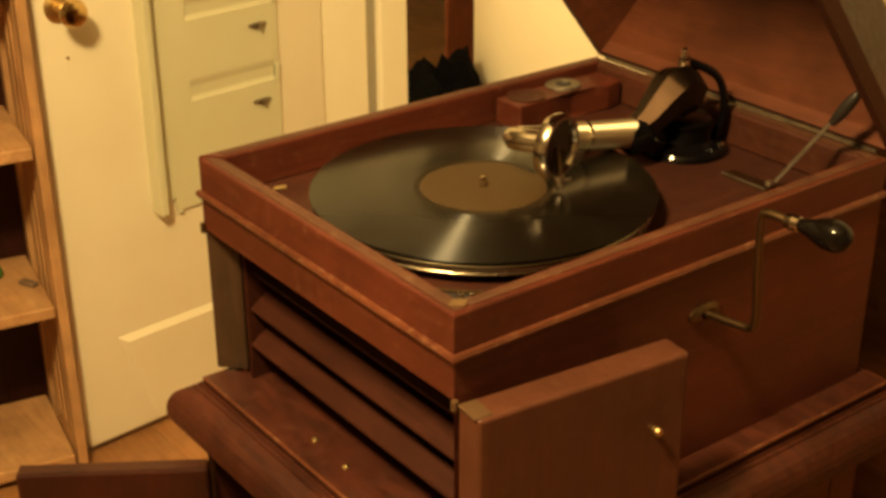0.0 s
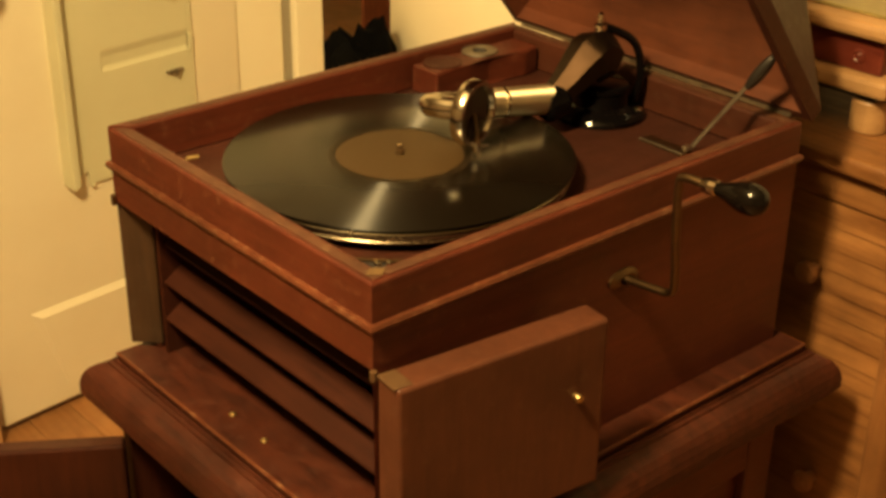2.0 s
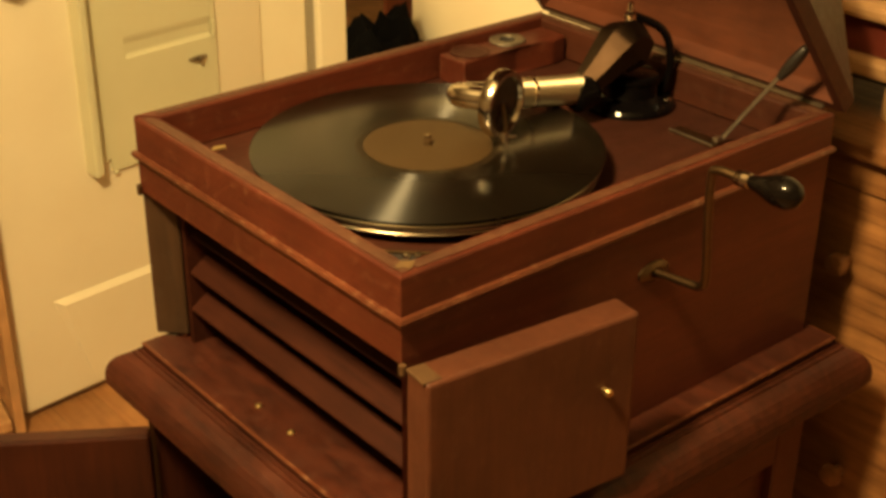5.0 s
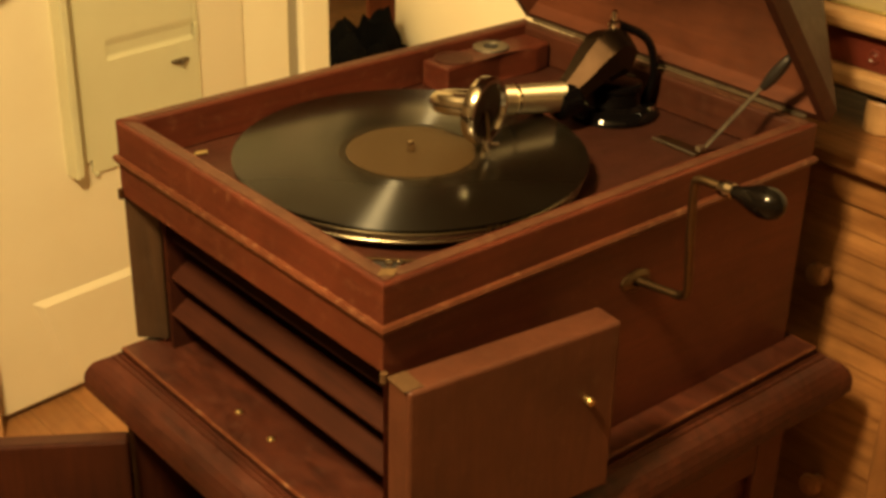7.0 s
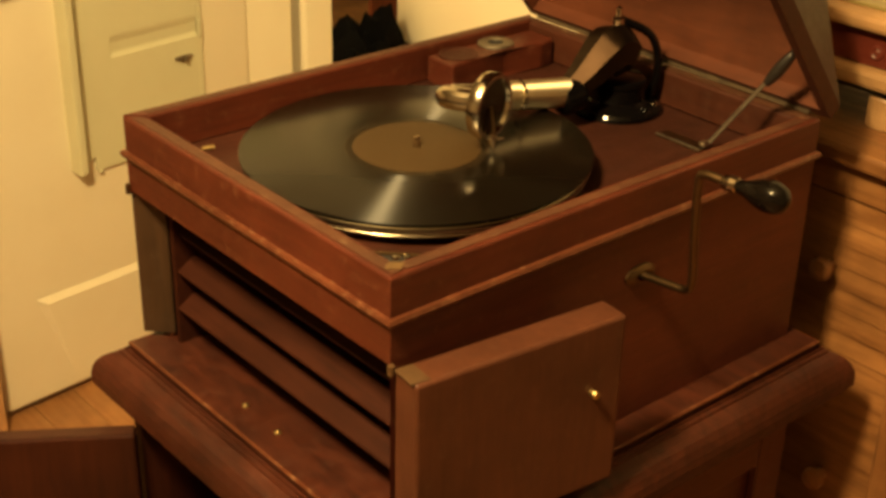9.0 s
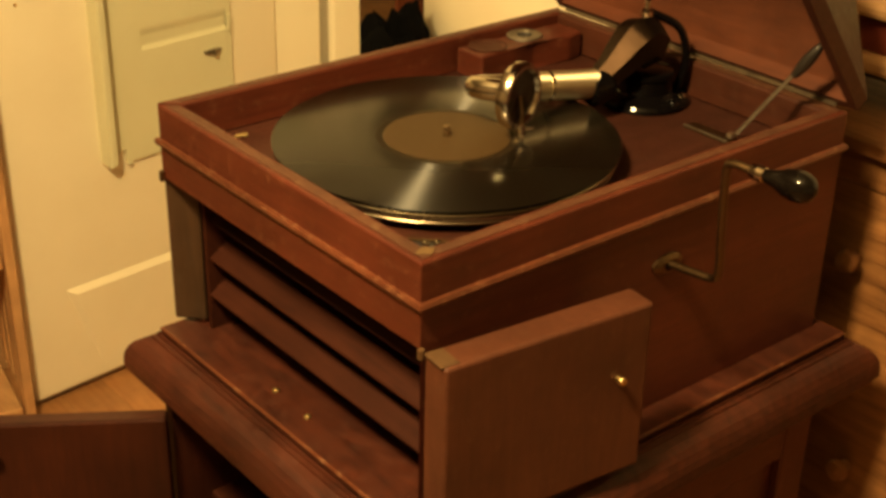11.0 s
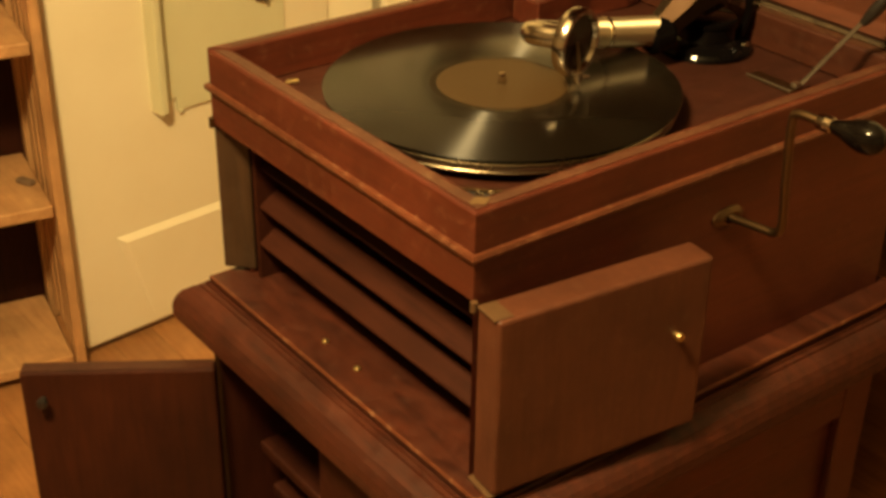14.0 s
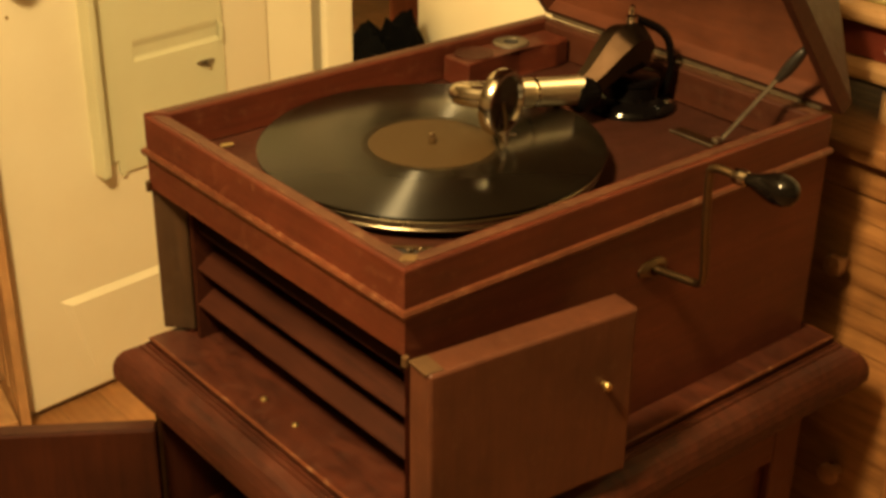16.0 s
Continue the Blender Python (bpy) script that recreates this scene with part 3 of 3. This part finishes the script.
stand = part("stand", box(-0.02, 0.485, Y0 + 0.004, Y0 + 0.022, 0.06, Z1 - 0.001, 0.002), mahogany_x, machine, "mahogany storage stand")
for x0, x1 in ((-0.0205, 0.03), (0.445, 0.4855)):
    part("stile", box(x0, x1, Y0 - 0.006, Y0 + 0.0038, 0.06, Z1 - 0.001, 0.002), mahogany_z, stand)
for z0, z1 in ((0.06, 0.11), (0.65, Z1 - 0.001)):
    part("rail", box(0.0305, 0.4445, Y0 - 0.006, Y0 + 0.0038, z0, z1, 0.002), mahogany_x, stand)
part("side", box(-0.022, 0.485, W - 0.022, W - 0.008, 0.06, Z1 - 0.001, 0.002), mahogany_shaded, stand)
part("back", box(0.473, 0.485, Y0 + 0.0225, W - 0.0225, 0.06, Z1 - 0.001, 0.0), mahogany_shaded, stand)
part("floor_board", box(-0.02, 0.4725, Y0 + 0.0225, W - 0.0225, 0.06, 0.08, 0.002), mahogany_shaded, stand)
for x, y in ((-0.02, Y0), (0.435, Y0), (-0.02, W - 0.058), (0.435, W - 0.058)):
    part("foot", box(x, x + 0.05, y, y + 0.05, 0.0, 0.0595, 0.004), mahogany_z, stand)
part("closed_door", box(-0.0195, -0.006, 0.0105, 0.186, 0.085, Z1 - 0.003, 0.003), mahogany_shaded, stand)
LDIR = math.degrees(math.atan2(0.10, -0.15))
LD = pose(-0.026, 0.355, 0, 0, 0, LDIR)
ldoor = part("open_door", box(0.0, 0.182, 0.0, 0.018, 0.085, Z1, 0.003, LD), mahogany_shaded, stand, "mahogany storage door swung open, coloured darker")
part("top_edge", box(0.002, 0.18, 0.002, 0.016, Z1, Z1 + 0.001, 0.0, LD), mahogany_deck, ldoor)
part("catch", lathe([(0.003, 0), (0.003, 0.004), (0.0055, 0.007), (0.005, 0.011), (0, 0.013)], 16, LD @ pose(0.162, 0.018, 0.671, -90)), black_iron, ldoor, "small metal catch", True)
part("shelf", box(0.006, 0.45, 0.20, 0.340, 0.585, 0.598, 0.003), mahogany_shaded, stand)
part("shelf", box(0.012, 0.45, 0.20, 0.330, 0.535, 0.548, 0.003), mahogany_shaded, stand)

# lid: hipped, hinged at the back edge, half open
A, N = Vector((-0.630, 0, 0.777)), Vector((0.777, 0, 0.630))
HINGE = Vector((DEEP, 0, TOP + 0.003))
SIDE = -0.010


def lid_shell(inside):
    """The outer skin and rim of the lid, or the lining inside it."""
    b = bmesh.new()

    def ring(inset, h, back):
        return [b.verts.new(HINGE + Vector((0, y, 0)) + u * A + h * N) for u, y in ((back, SIDE + inset), (DEEP - inset, SIDE + inset), (DEEP - inset, W - inset), (back, W - inset))]

    rings = [ring(0.009, 0.0, 0.009), ring(0.0, 0.0, 0.0), ring(0.0, 0.015, 0.0), ring(0.055, 0.100, 0.06), None, ring(0.066, 0.090, 0.072), ring(0.0105, 0.014, 0.0105)]
    for i, j in ((6, 5), (0, 6)) if inside else ((0, 1), (1, 2), (2, 3)):
        for k in range(4):
            b.faces.new((rings[i][k], rings[i][(k + 1) % 4], rings[j][(k + 1) % 4], rings[j][k]))
    b.faces.new(rings[5] if inside else rings[3])
    bmesh.ops.delete(b, geom=[v for v in b.verts if not v.link_faces], context="VERTS")
    return b


lid = part("lid", lid_shell(False), mahogany_back, machine, "hipped mahogany lid propped half open")
part("lid_lining", lid_shell(True), mahogany_lid, lid, "warm brown inside of the lid")
part("lid_bead", box(0.0, 0.02, -0.0015, 0.0, -0.001, 0.004, 0.0, Matrix.Translation(HINGE)), mahogany_y, lid)
hinge = part("lid_hinge", box(DEEP - 0.003, DEEP + 0.004, 0.012, W - 0.012, TOP + 0.0008, TOP + 0.0035, 0.0012), hinge_dust, machine, "dusty strip hinge along the back edge")
part("hinge_pin", tube([(DEEP, 0.012, TOP + 0.0045), (DEEP, W - 0.012, TOP + 0.0045)], 0.0018, 8), hinge_dust, hinge)
bracket = part("stay_bracket", box(0.404, 0.421, 0.066, 0.118, DECK, DECK + 0.002, 0.0008), iron_brown, machine, "flat dull steel stay bracket on the deck")
part("bracket_rib", box(0.4035, 0.4060, 0.066, 0.118, DECK + 0.0021, DECK + 0.0035, 0.0005), cup_steel, bracket)
part("bracket_ear", box(0.410, 0.418, 0.066, 0.072, DECK + 0.003, DECK + 0.008, 0.001), nickel_dull, bracket)
stay = part("lid_stay", tube([(0.4205, 0.0686, DECK + 0.005), (0.4520, 0.0115, 1.0683)], 0.0030, 10, True, None, 0.6), cup_steel, machine, "thin dull steel rod propping the lid")
part("stay_end", tube(curve([(0.4415, 0.0305, 1.0340), (0.4455, 0.0232, 1.0470), (0.4500, 0.0151, 1.0618), (0.4520, 0.0115, 1.0683)], 12), [0.0034 + 0.0024 * math.sin(math.pi * min(1.0, k / 9.0)) for k in range(13)], 12), black_iron, stay, "blackened flattened end")
part("stay_rivet", lathe([(0.0030, -0.002), (0.0030, 0.002), (0, 0.003)], 12, pose(0.4523, 0.0110, 1.0695, 50, 0, -40)), nickel, stay)

# needle box with a steel cup on the deck
b = bmesh.new()
out = [(0.326, 0.355), (0.326, 0.316), (0.372, 0.318), (0.400, 0.322), (0.445, 0.314), (0.466, 0.318), (0.466, 0.355)]
low = [b.verts.new((x, y, DECK)) for x, y in out]
high = [b.verts.new((x, y, TOP - 0.006)) for x, y in out]
b.faces.new(high)
b.faces.new(low)
for k in range(len(out)):
    b.faces.new((low[k], low[(k + 1) % len(out)], high[(k + 1) % len(out)], high[k]))
bmesh.ops.bevel(b, geom=[e for e in b.edges], offset=0.0025, segments=2, affect="EDGES", profile=0.5)
block = part("needle_block", b, mahogany_x, machine, "shaped mahogany block for needle cups")
part("needle_cup", lathe([(0.0190, 0.0), (0.0190, 0.0015), (0.0175, 0.0026), (0.0085, 0.0022), (0.0070, -0.001), (0, -0.002)], 32, pose(0.4045, 0.3405, TOP - 0.006)), cup_steel, block, "round nickel needle cup with a dark hole")
# flat black disc in place of the shade inside the cup's hole
part("cup_hole", lathe([(0.0078, 0.0), (0, 0.0004)], 20, pose(0.4045, 0.3405, TOP - 0.0039)), black_inside, block)
part("empty_well", lathe([(0.020, 0.0), (0.020, 0.0012), (0.0175, 0.0012), (0.016, 0.0002), (0, 0.0002)], 32, pose(0.352, 0.338, TOP - 0.0058)), mahogany_back, block)

# turntable on its spindle
HUB = Vector((0.178, 0.190, 0.0))
REST = 0.9868
rim_profile = [(0, 0.9730), (0.1460, 0.9730), (0.1486, 0.9738), (0.1500, 0.9752), (0.1502, 0.9764), (0.1494, 0.9772), (0.1508, 0.9782), (0.1518, 0.9800), (0.1518, 0.9822), (0.1508, 0.9840), (0.1490, 0.9852), (0, 0.9852)]
turntable = part("turntable", lathe([(r - 0.0022 if r > 0.1 else r, h) for r, h in rim_profile], 128), rim_nickel, machine, "nickel-rimmed turntable with felt top", True, pose(HUB.x - 0.25, HUB.y - 0.188, 0))
part("felt", lathe([(0, 0.9852), (0.145, 0.9852), (0.145, 0.9868), (0, 0.9868)], 64), felt, turntable, "", False, pose(0, 0, 0))
part("spindle", lathe([(0.0031, 0.9868), (0.0031, 0.9955), (0.0026, 0.9975), (0.0, 0.9983)], 16), spindle_steel, turntable, "steel spindle", True, pose(0, 0, 0))
brake = part("brake_plate", box(-0.030, 0.030, -0.007, 0.007, DECK, DECK + 0.002, 0.0008, pose(0.0625, 0.0705, 0, 0, 0, -45)), black_inside, machine, "dark brake plate on the deck")
part("lever", box(-0.026, 0.022, 0.001, 0.004, DECK + 0.002, DECK + 0.0045, 0.0008, pose(0.0625, 0.0705, 0, 0, 0, -45)), iron_brown, brake)
for x, y in ((0.0590, 0.0690), (0.0665, 0.0640)):
    part("screw", lathe([(0.0034, 0), (0.0034, 0.0015), (0.0022, 0.0032), (0, 0.0038)], 14, pose(x, y, DECK + 0.002)), nickel, brake, "", True)
part("index_pin", tube([(0.0255, 0.2950, DECK), (0.0270, 0.2945, DECK + 0.020), (0.0300, 0.2935, DECK + 0.0238), (0.0390, 0.2905, DECK + 0.0240)], 0.0022, 10), brass, machine, "small bright brass pin inside the rim")

# tone arm: black bracket, flared elbow, tube, gooseneck and soundbox
PIV = Vector((0.422, 0.1835, 0.0))
base = part("arm_bracket", lathe([(0.0445, 0.0), (0.0450, 0.004), (0.0430, 0.0070), (0.036, 0.0090), (0.030, 0.0105), (0.0275, 0.013), (0.0270, 0.026), (0.0285, 0.028), (0.0285, 0.032), (0.024, 0.034), (0, 0.0345)], 48, pose(PIV.x + 0.004, PIV.y + 0.006, DECK)), black_enamel, machine, "black enamelled tone arm bracket", True)
strap = curve([(PIV.x + 0.032, PIV.y - 0.008, DECK + 0.006), (PIV.x + 0.040, PIV.y - 0.012, DECK + 0.037), (PIV.x + 0.031, PIV.y - 0.008, DECK + 0.071), (PIV.x - 0.004, PIV.y + 0.002, DECK + 0.092)], 24)
part("strap", tube(strap, [0.0085 - 0.003 * k / 24 for k in range(len(strap))], 14, True, None, 0.6), black_enamel, base, "", True)
part("pivot_screw", lathe([(0.0058, 0.0), (0.0058, 0.006), (0.003, 0.008), (0.0028, 0.016), (0, 0.018)], 16, pose(PIV.x - 0.006, PIV.y + 0.002, DECK + 0.087)), nickel, base, "bright pivot screw", True)
part("base_screw", lathe([(0.0045, 0), (0.004, 0.002), (0, 0.003)], 12, pose(PIV.x + 0.026, PIV.y - 0.024, DECK + 0.008)), nickel, base)
ARM0 = pose(PIV.x - 0.25, PIV.y - 0.188, 0)
q = lambda x, y, z: (x - PIV.x, y - PIV.y, z)
tube_path = curve([q(0.362, 0.184, 0.998), q(0.31, 0.192, 1.005), q(0.262, 0.200, 1.012)], 16)
tonearm = part("tone_arm", tube(tube_path, [0.0145 - 0.0020 * k / 16 for k in range(len(tube_path))], 28), nickel_arm, machine, "shiny nickel tapering tone arm", True, ARM0)
elbow = curve([q(0.352, 0.1855, 0.997), q(0.374, 0.184, 1.011), q(0.394, 0.183, 1.026), q(0.408, 0.1830, 1.0315), q(0.420, 0.1835, 1.024)], 40)
part("elbow", tube(elbow, [0.0115 + 0.0125 * min(1.0, k / 24.0) for k in range(len(elbow))], 7), nickel_brown, tonearm, "flared brown-toned metal elbow", True, pose(0, 0, 0))
part("collar", tube([q(0.368, 0.1832, 0.9985), q(0.364, 0.1838, 0.998), q(0.346, 0.1862, 0.9945), q(0.342, 0.1866, 0.9935)], [0.0140, 0.0172, 0.0172, 0.0130], 28), black_enamel, tonearm, "black collar", True, pose(0, 0, 0))
part("ferrule", tube([q(0.300, 0.1936, 1.0066), q(0.297, 0.1941, 1.007)], 0.0142, 24), nickel, tonearm, "", True, pose(0, 0, 0))
goose = curve([q(0.266, 0.1995, 1.0115), q(0.238, 0.2035, 1.0165), q(0.219, 0.200, 1.0215), q(0.215, 0.186, 1.025), q(0.222, 0.168, 1.0265)], 28)
part("gooseneck", tube(goose, 0.0102, 24), nickel, tonearm, "curved nickel gooseneck", True, pose(0, 0, 0))
SB = pose(*q(0.226, 0.153, 1.026), 0, 0, 16) @ pose(0, 0, 0, 90, 0, 0)
soundbox = [(0, -0.008), (0.012, -0.008), (0.022, -0.0075), (0.0282, -0.005), (0.0292, -0.001), (0.0292, 0.004), (0.0278, 0.0065), (0.0245, 0.0065), (0.0225, 0.0035)]
part("soundbox", lathe(soundbox, 56, SB), nickel, tonearm, "round nickel soundbox", True, pose(0, 0, 0))
part("diaphragm", lathe([(0.0226, 0.0030), (0.010, 0.0022), (0.002, 0.0026), (0, 0.0028)], 40, SB), mica, tonearm, "dark mica diaphragm", True, pose(0, 0, 0))
b = tube(curve([q(0.2255, 0.1500, 1.026), q(0.225, 0.1452, 1.010), q(0.2245, 0.1446, 0.999)], 10), 0.0016, 10)
part("stylus_bar", b, iron_brown, tonearm, "", True, pose(0, 0, 0))
b = tube([q(0.2248, 0.1452, 1.002), q(0.2240, 0.1432, 0.9935)], [0.0042, 0.0036], 14)
b = tube([q(0.2240, 0.1432, 0.994), q(0.2228, 0.1408, 0.9866)], [0.0014, 0.0004], 8, True, b)
b = tube([q(0.2255, 0.1440, 0.998), q(0.233, 0.1402, 0.9985)], [0.0020, 0.0022], 10, True, b)
part("needle_holder", b, nickel, tonearm, "", True, pose(0, 0, 0))

# winding crank
CR = Vector((0.263, 0.0, 0.918))
crank = part("winding_crank", tube(curve([(CR.x - 0.003, 0.004, CR.z), (CR.x - 0.003, -0.035, CR.z + 0.004), (CR.x - 0.003, -0.050, CR.z + 0.007), (CR.x - 0.004, -0.055, CR.z + 0.018), (CR.x - 0.008, -0.055, CR.z + 0.06),
    (CR.x - 0.010, -0.055, CR.z + 0.102), (CR.x - 0.0105, -0.060, CR.z + 0.1125), (CR.x - 0.0100, -0.083, CR.z + 0.1135)], 42), 0.0036, 12), iron_brown, machine, "bent steel winding crank", True)
part("escutcheon", lathe([(0.013, 0), (0.013, 0.002), (0.008, 0.005), (0.0055, 0.005)], 24, pose(CR.x - 0.003, 0.0, CR.z, 90) @ Matrix.Diagonal((1.35, 0.72, 1.0, 1.0))), iron_brown, crank, "brass crank escutcheon")
AX = Vector((0.0, -1.0, 0.065)).normalized()
H0 = Vector((CR.x - 0.0100, -0.0815, CR.z + 0.1135))
knob_profile = [(0.0, 0.0), (0.0062, 0.0), (0.0070, 0.003), (0.0058, 0.006), (0.0055, 0.012), (0.0066, 0.018), (0.0090, 0.026), (0.0117, 0.034), (0.0130, 0.042), (0.0125, 0.050), (0.0097, 0.057), (0.005, 0.061), (0, 0.0622)]
knob_profile = [(0.94 * r, 0.88 * h) for r, h in knob_profile]
HM = Matrix.Translation(H0) @ AX.to_track_quat("Z", "Y").to_matrix().to_4x4()
handle = part("crank_handle", lathe(knob_profile, 32, HM), ebony, crank, "black turned wooden handle", True)
part("ferrule", lathe([(0.0050, -0.003), (0.0062, -0.002), (0.0066, 0.004), (0.0058, 0.009), (0.0050, 0.010)], 24, HM), spindle_steel, handle, "nickel ferrule")

# the record
record = thing("record", (HUB.x, HUB.y, REST), "black shellac record with a brown label, spinning", "record")
part("disc", lathe([(0.0, 0.0), (0.1500, 0.0), (0.1515, 0.0006), (0.1515, 0.0014), (0.1502, 0.0020), (0.0555, 0.0020), (0.0, 0.0020)], 128), shellac, record, "grooved black shellac", True, pose(0, 0, 0))
part("run_out", lathe([(0.0562, 0.00205), (0.0622, 0.00205), (0.0628, 0.0021), (0.0622, 0.0022), (0.0562, 0.0022)], 64), smooth_shellac, record, "smooth ring inside the grooves", False, pose(0, 0, 0))
part("label", lathe([(0.0037, 0.0021), (0.0550, 0.0021), (0.0556, 0.0022), (0.0550, 0.0024), (0.0486, 0.0024), (0.0482, 0.00236), (0.0478, 0.0024), (0.0037, 0.0024)], 64), label_paper, record, "brown paper label, print too faint to read", False, pose(0, 0, 0))

# ---- pine cabinet behind, with a small stacked box on it ----
dresser = thing("pine_cabinet", (0.83, -0.1, 0), "honey-coloured pine cabinet with slatted front", "cabinet")
PX, PT = 0.575, 0.9470
top = part("top", box(PX - 0.015, 1.08, -0.62, 0.42, PT - 0.0185, PT, 0.005, None, 3), honey_y, dresser)
part("apron", box(PX, PX + 0.02, -0.066, 0.40, 0.892, PT - 0.0190, 0.002), honey_y, dresser)
part("post", box(PX - 0.004, PX + 0.05, -0.124, -0.0665, 0.0, PT - 0.0190, 0.004), honey_z, dresser)
part("post", box(PX - 0.004, PX + 0.05, 0.3505, 0.40, 0.0, 0.8915, 0.004), honey_z, dresser)
part("post", box(PX - 0.004, PX + 0.05, -0.60, -0.545, 0.0, PT - 0.0190, 0.004), honey_z, dresser)
k = 0
z = 0.890
while z > 0.09:
    part("slat", box(PX + 0.002, PX + 0.012, -0.066, 0.35, z - 0.0245, z, 0.0, pose(PX + 0.007, 0, z - 0.012, 0, 5, 0) @ pose(-PX - 0.007, 0, -z + 0.012)), honey_y, dresser)
    z -= 0.0235
part("carcass", box(PX + 0.02, 1.06, -0.544, 0.398, 0.05, PT - 0.0192, 0.0), honey_z, dresser)
part("closed_front", box(PX + 0.004, PX + 0.0195, -0.5445, -0.1245, 0.06, PT - 0.0192, 0.002), honey_z, dresser)
part("knob", lathe([(0.006, 0), (0.006, 0.008), (0.012, 0.014), (0.011, 0.021), (0, 0.024)], 20, pose(PX, -0.012, 0.580, 0, -90)), honey_z, dresser, "small turned pine knob")
part("knob", lathe([(0.006, 0), (0.006, 0.008), (0.012, 0.014), (0.011, 0.021), (0, 0.024)], 20, pose(PX, 0.0195, 0.8165, 0, -90)), honey_z, dresser, "small turned pine knob")

stack = thing("keepsake_box", (0.68, 0.06, PT), "pale wood and red lacquered keepsake box on round feet", "box")
KB = pose(0.617, 0.008, 0, 0, 0, 2)
part("base_board", box(-0.006, 0.24, -0.012, 0.24, 0.989, 1.007, 0.005, KB), pine_pale, stack)
body = part("body", box(0.008, 0.22, 0.004, 0.22, 1.0075, 1.044, 0.002, KB), red_stain, stack, "dark red lacquered body")
lidb = part("top_board", box(-0.006, 0.24, -0.012, 0.24, 1.0445, 1.060, 0.005, KB), pine_pale, stack)
part("inlay", box(0.018, 0.21, 0.010, 0.21, 1.060, 1.0635, 0.001, KB), olive_top, lidb, "olive-yellow glossy top inlay")
for m in (KB @ pose(0.008, 0.030, 1.0225, 0, -90), KB @ pose(0.026, 0.004, 1.0235, 90)):
    part("rosette", lathe([(0.0075, 0.0), (0.0070, 0.0016), (0.0052, 0.0022), (0.0034, 0.0010), (0.0022, 0.0018), (0, 0.0024)], 20, m), red_stain, body, "small carved rosette", True)
part("turned_post", lathe([(0, 0), (0.012, 0), (0.0135, 0.004), (0.0115, 0.012), (0.0125, 0.024), (0.0145, 0.036), (0.010, 0.046), (0, 0.049)], 24, KB @ pose(0.022, 0.148, 1.0638)), pine_pale, lidb, "pale turned corner post", True)
# black slab added for the shade between base board and feet
part("black_base", box(0.01, 0.22, 0.006, 0.22, 0.981, 0.9885, 0.001, KB), black_iron, stack)
for x, y in ((0.023, 0.017), (0.19, 0.02), (0.018, 0.19), (0.19, 0.19)):
    part("round_foot", lathe([(0, 0), (0.0175, 0), (0.0190, 0.002), (0.0190, 0.031), (0.0175, 0.0335), (0, 0.0335)], 28, KB @ pose(x, y, PT)), pine_pale, stack)

# ---- pine bookcase beside the open door ----
shelfcase = thing("bookcase", (0.1, 1.5, 0), "open pine bookcase with slatted ends, half full", "bookcase")
BK = pose(0.232, 1.405, 0, 0, 0, 180 - 10)  # x runs away from the door, y towards the room
for y0, y1 in ((-0.03, 0.0), (-0.245, -0.215)):
    part("post", box(0.0, 0.018, y0, y1, 0.0, 1.15, 0.003, BK), pine_z, shelfcase)
    part("post", box(0.70, 0.722, y0, y1, 0.0, 1.15, 0.003, BK), pine_z, shelfcase)
for y in (-0.075, -0.12, -0.165):
    part("slat", box(0.006, 0.014, y - 0.014, y + 0.014, 0.05, 1.12, 0.002, BK), pine_z, shelfcase)
for z in (0.02, 0.325, 0.62, 0.92):
    part("shelf", box(0.0225, 0.6995, -0.24, 0.0, z, z + 0.022, 0.003, BK), pine_y, shelfcase)
part("back_board", box(0.0, 0.72, -0.262, -0.246, 0.02, 1.1, 0.0, BK), mahogany_shaded, shelfcase)
for k, (x, w, h, mat) in enumerate(((0.10, 0.03, 0.2, book_cloth), (0.135, 0.02, 0.17, book_cloth), (0.16, 0.035, 0.22, book_cloth))):
    book = thing("book", BK @ Vector((x, -0.1, 0.942)), "faded cloth-bound book standing on the pine shelf", "book", "books on the shelf")
    part("cover", box(x, x + w, -0.16, -0.03, 0.9425, 0.9425 + h, 0.002, BK), mat, book)
tagged(whole("toy", box(0.080, 0.110, -0.19, -0.15, 0.347, 0.372, 0.007, BK), green, "small green plastic toy on the shelf", "toy"))
whole("pink_case", box(0.055, 0.135, -0.20, -0.12, 0.642, 0.658, 0.004, BK), pink, "flat pink plastic case on the shelf", "case")

whole("remote_control", box(0.032, 0.048, -0.125, -0.090, 0.347, 0.356, 0.003, BK @ pose(0.04, -0.1, 0, 0, 0, 35) @ pose(-0.04, 0.1, 0)), book_cloth, "small dark remote control lying on the pine shelf", "remote control")


def motions():
    """The record and turntable turn at 78 a minute; the tone arm creeps inwards."""
    step = 2 / 15
    turns = [(k * step, -360 * 1.3 * k * step) for k in range(121)]
    walk(record, [(t, pose(HUB.x, HUB.y, REST, 0, 0, a)) for t, a in turns])
    walk(turntable, [(t, pose(HUB.x - 0.25, HUB.y - 0.188, 0, 0, 0, a)) for t, a in turns])
    walk(tonearm, [(t, ARM0 @ pose(0, 0, 0, 0, 0, a)) for t, a in ((0.0, 0.5), (4.0, 0.3), (8.0, 0.0), (12.0, -0.3), (16.0, -0.6))])


motions()
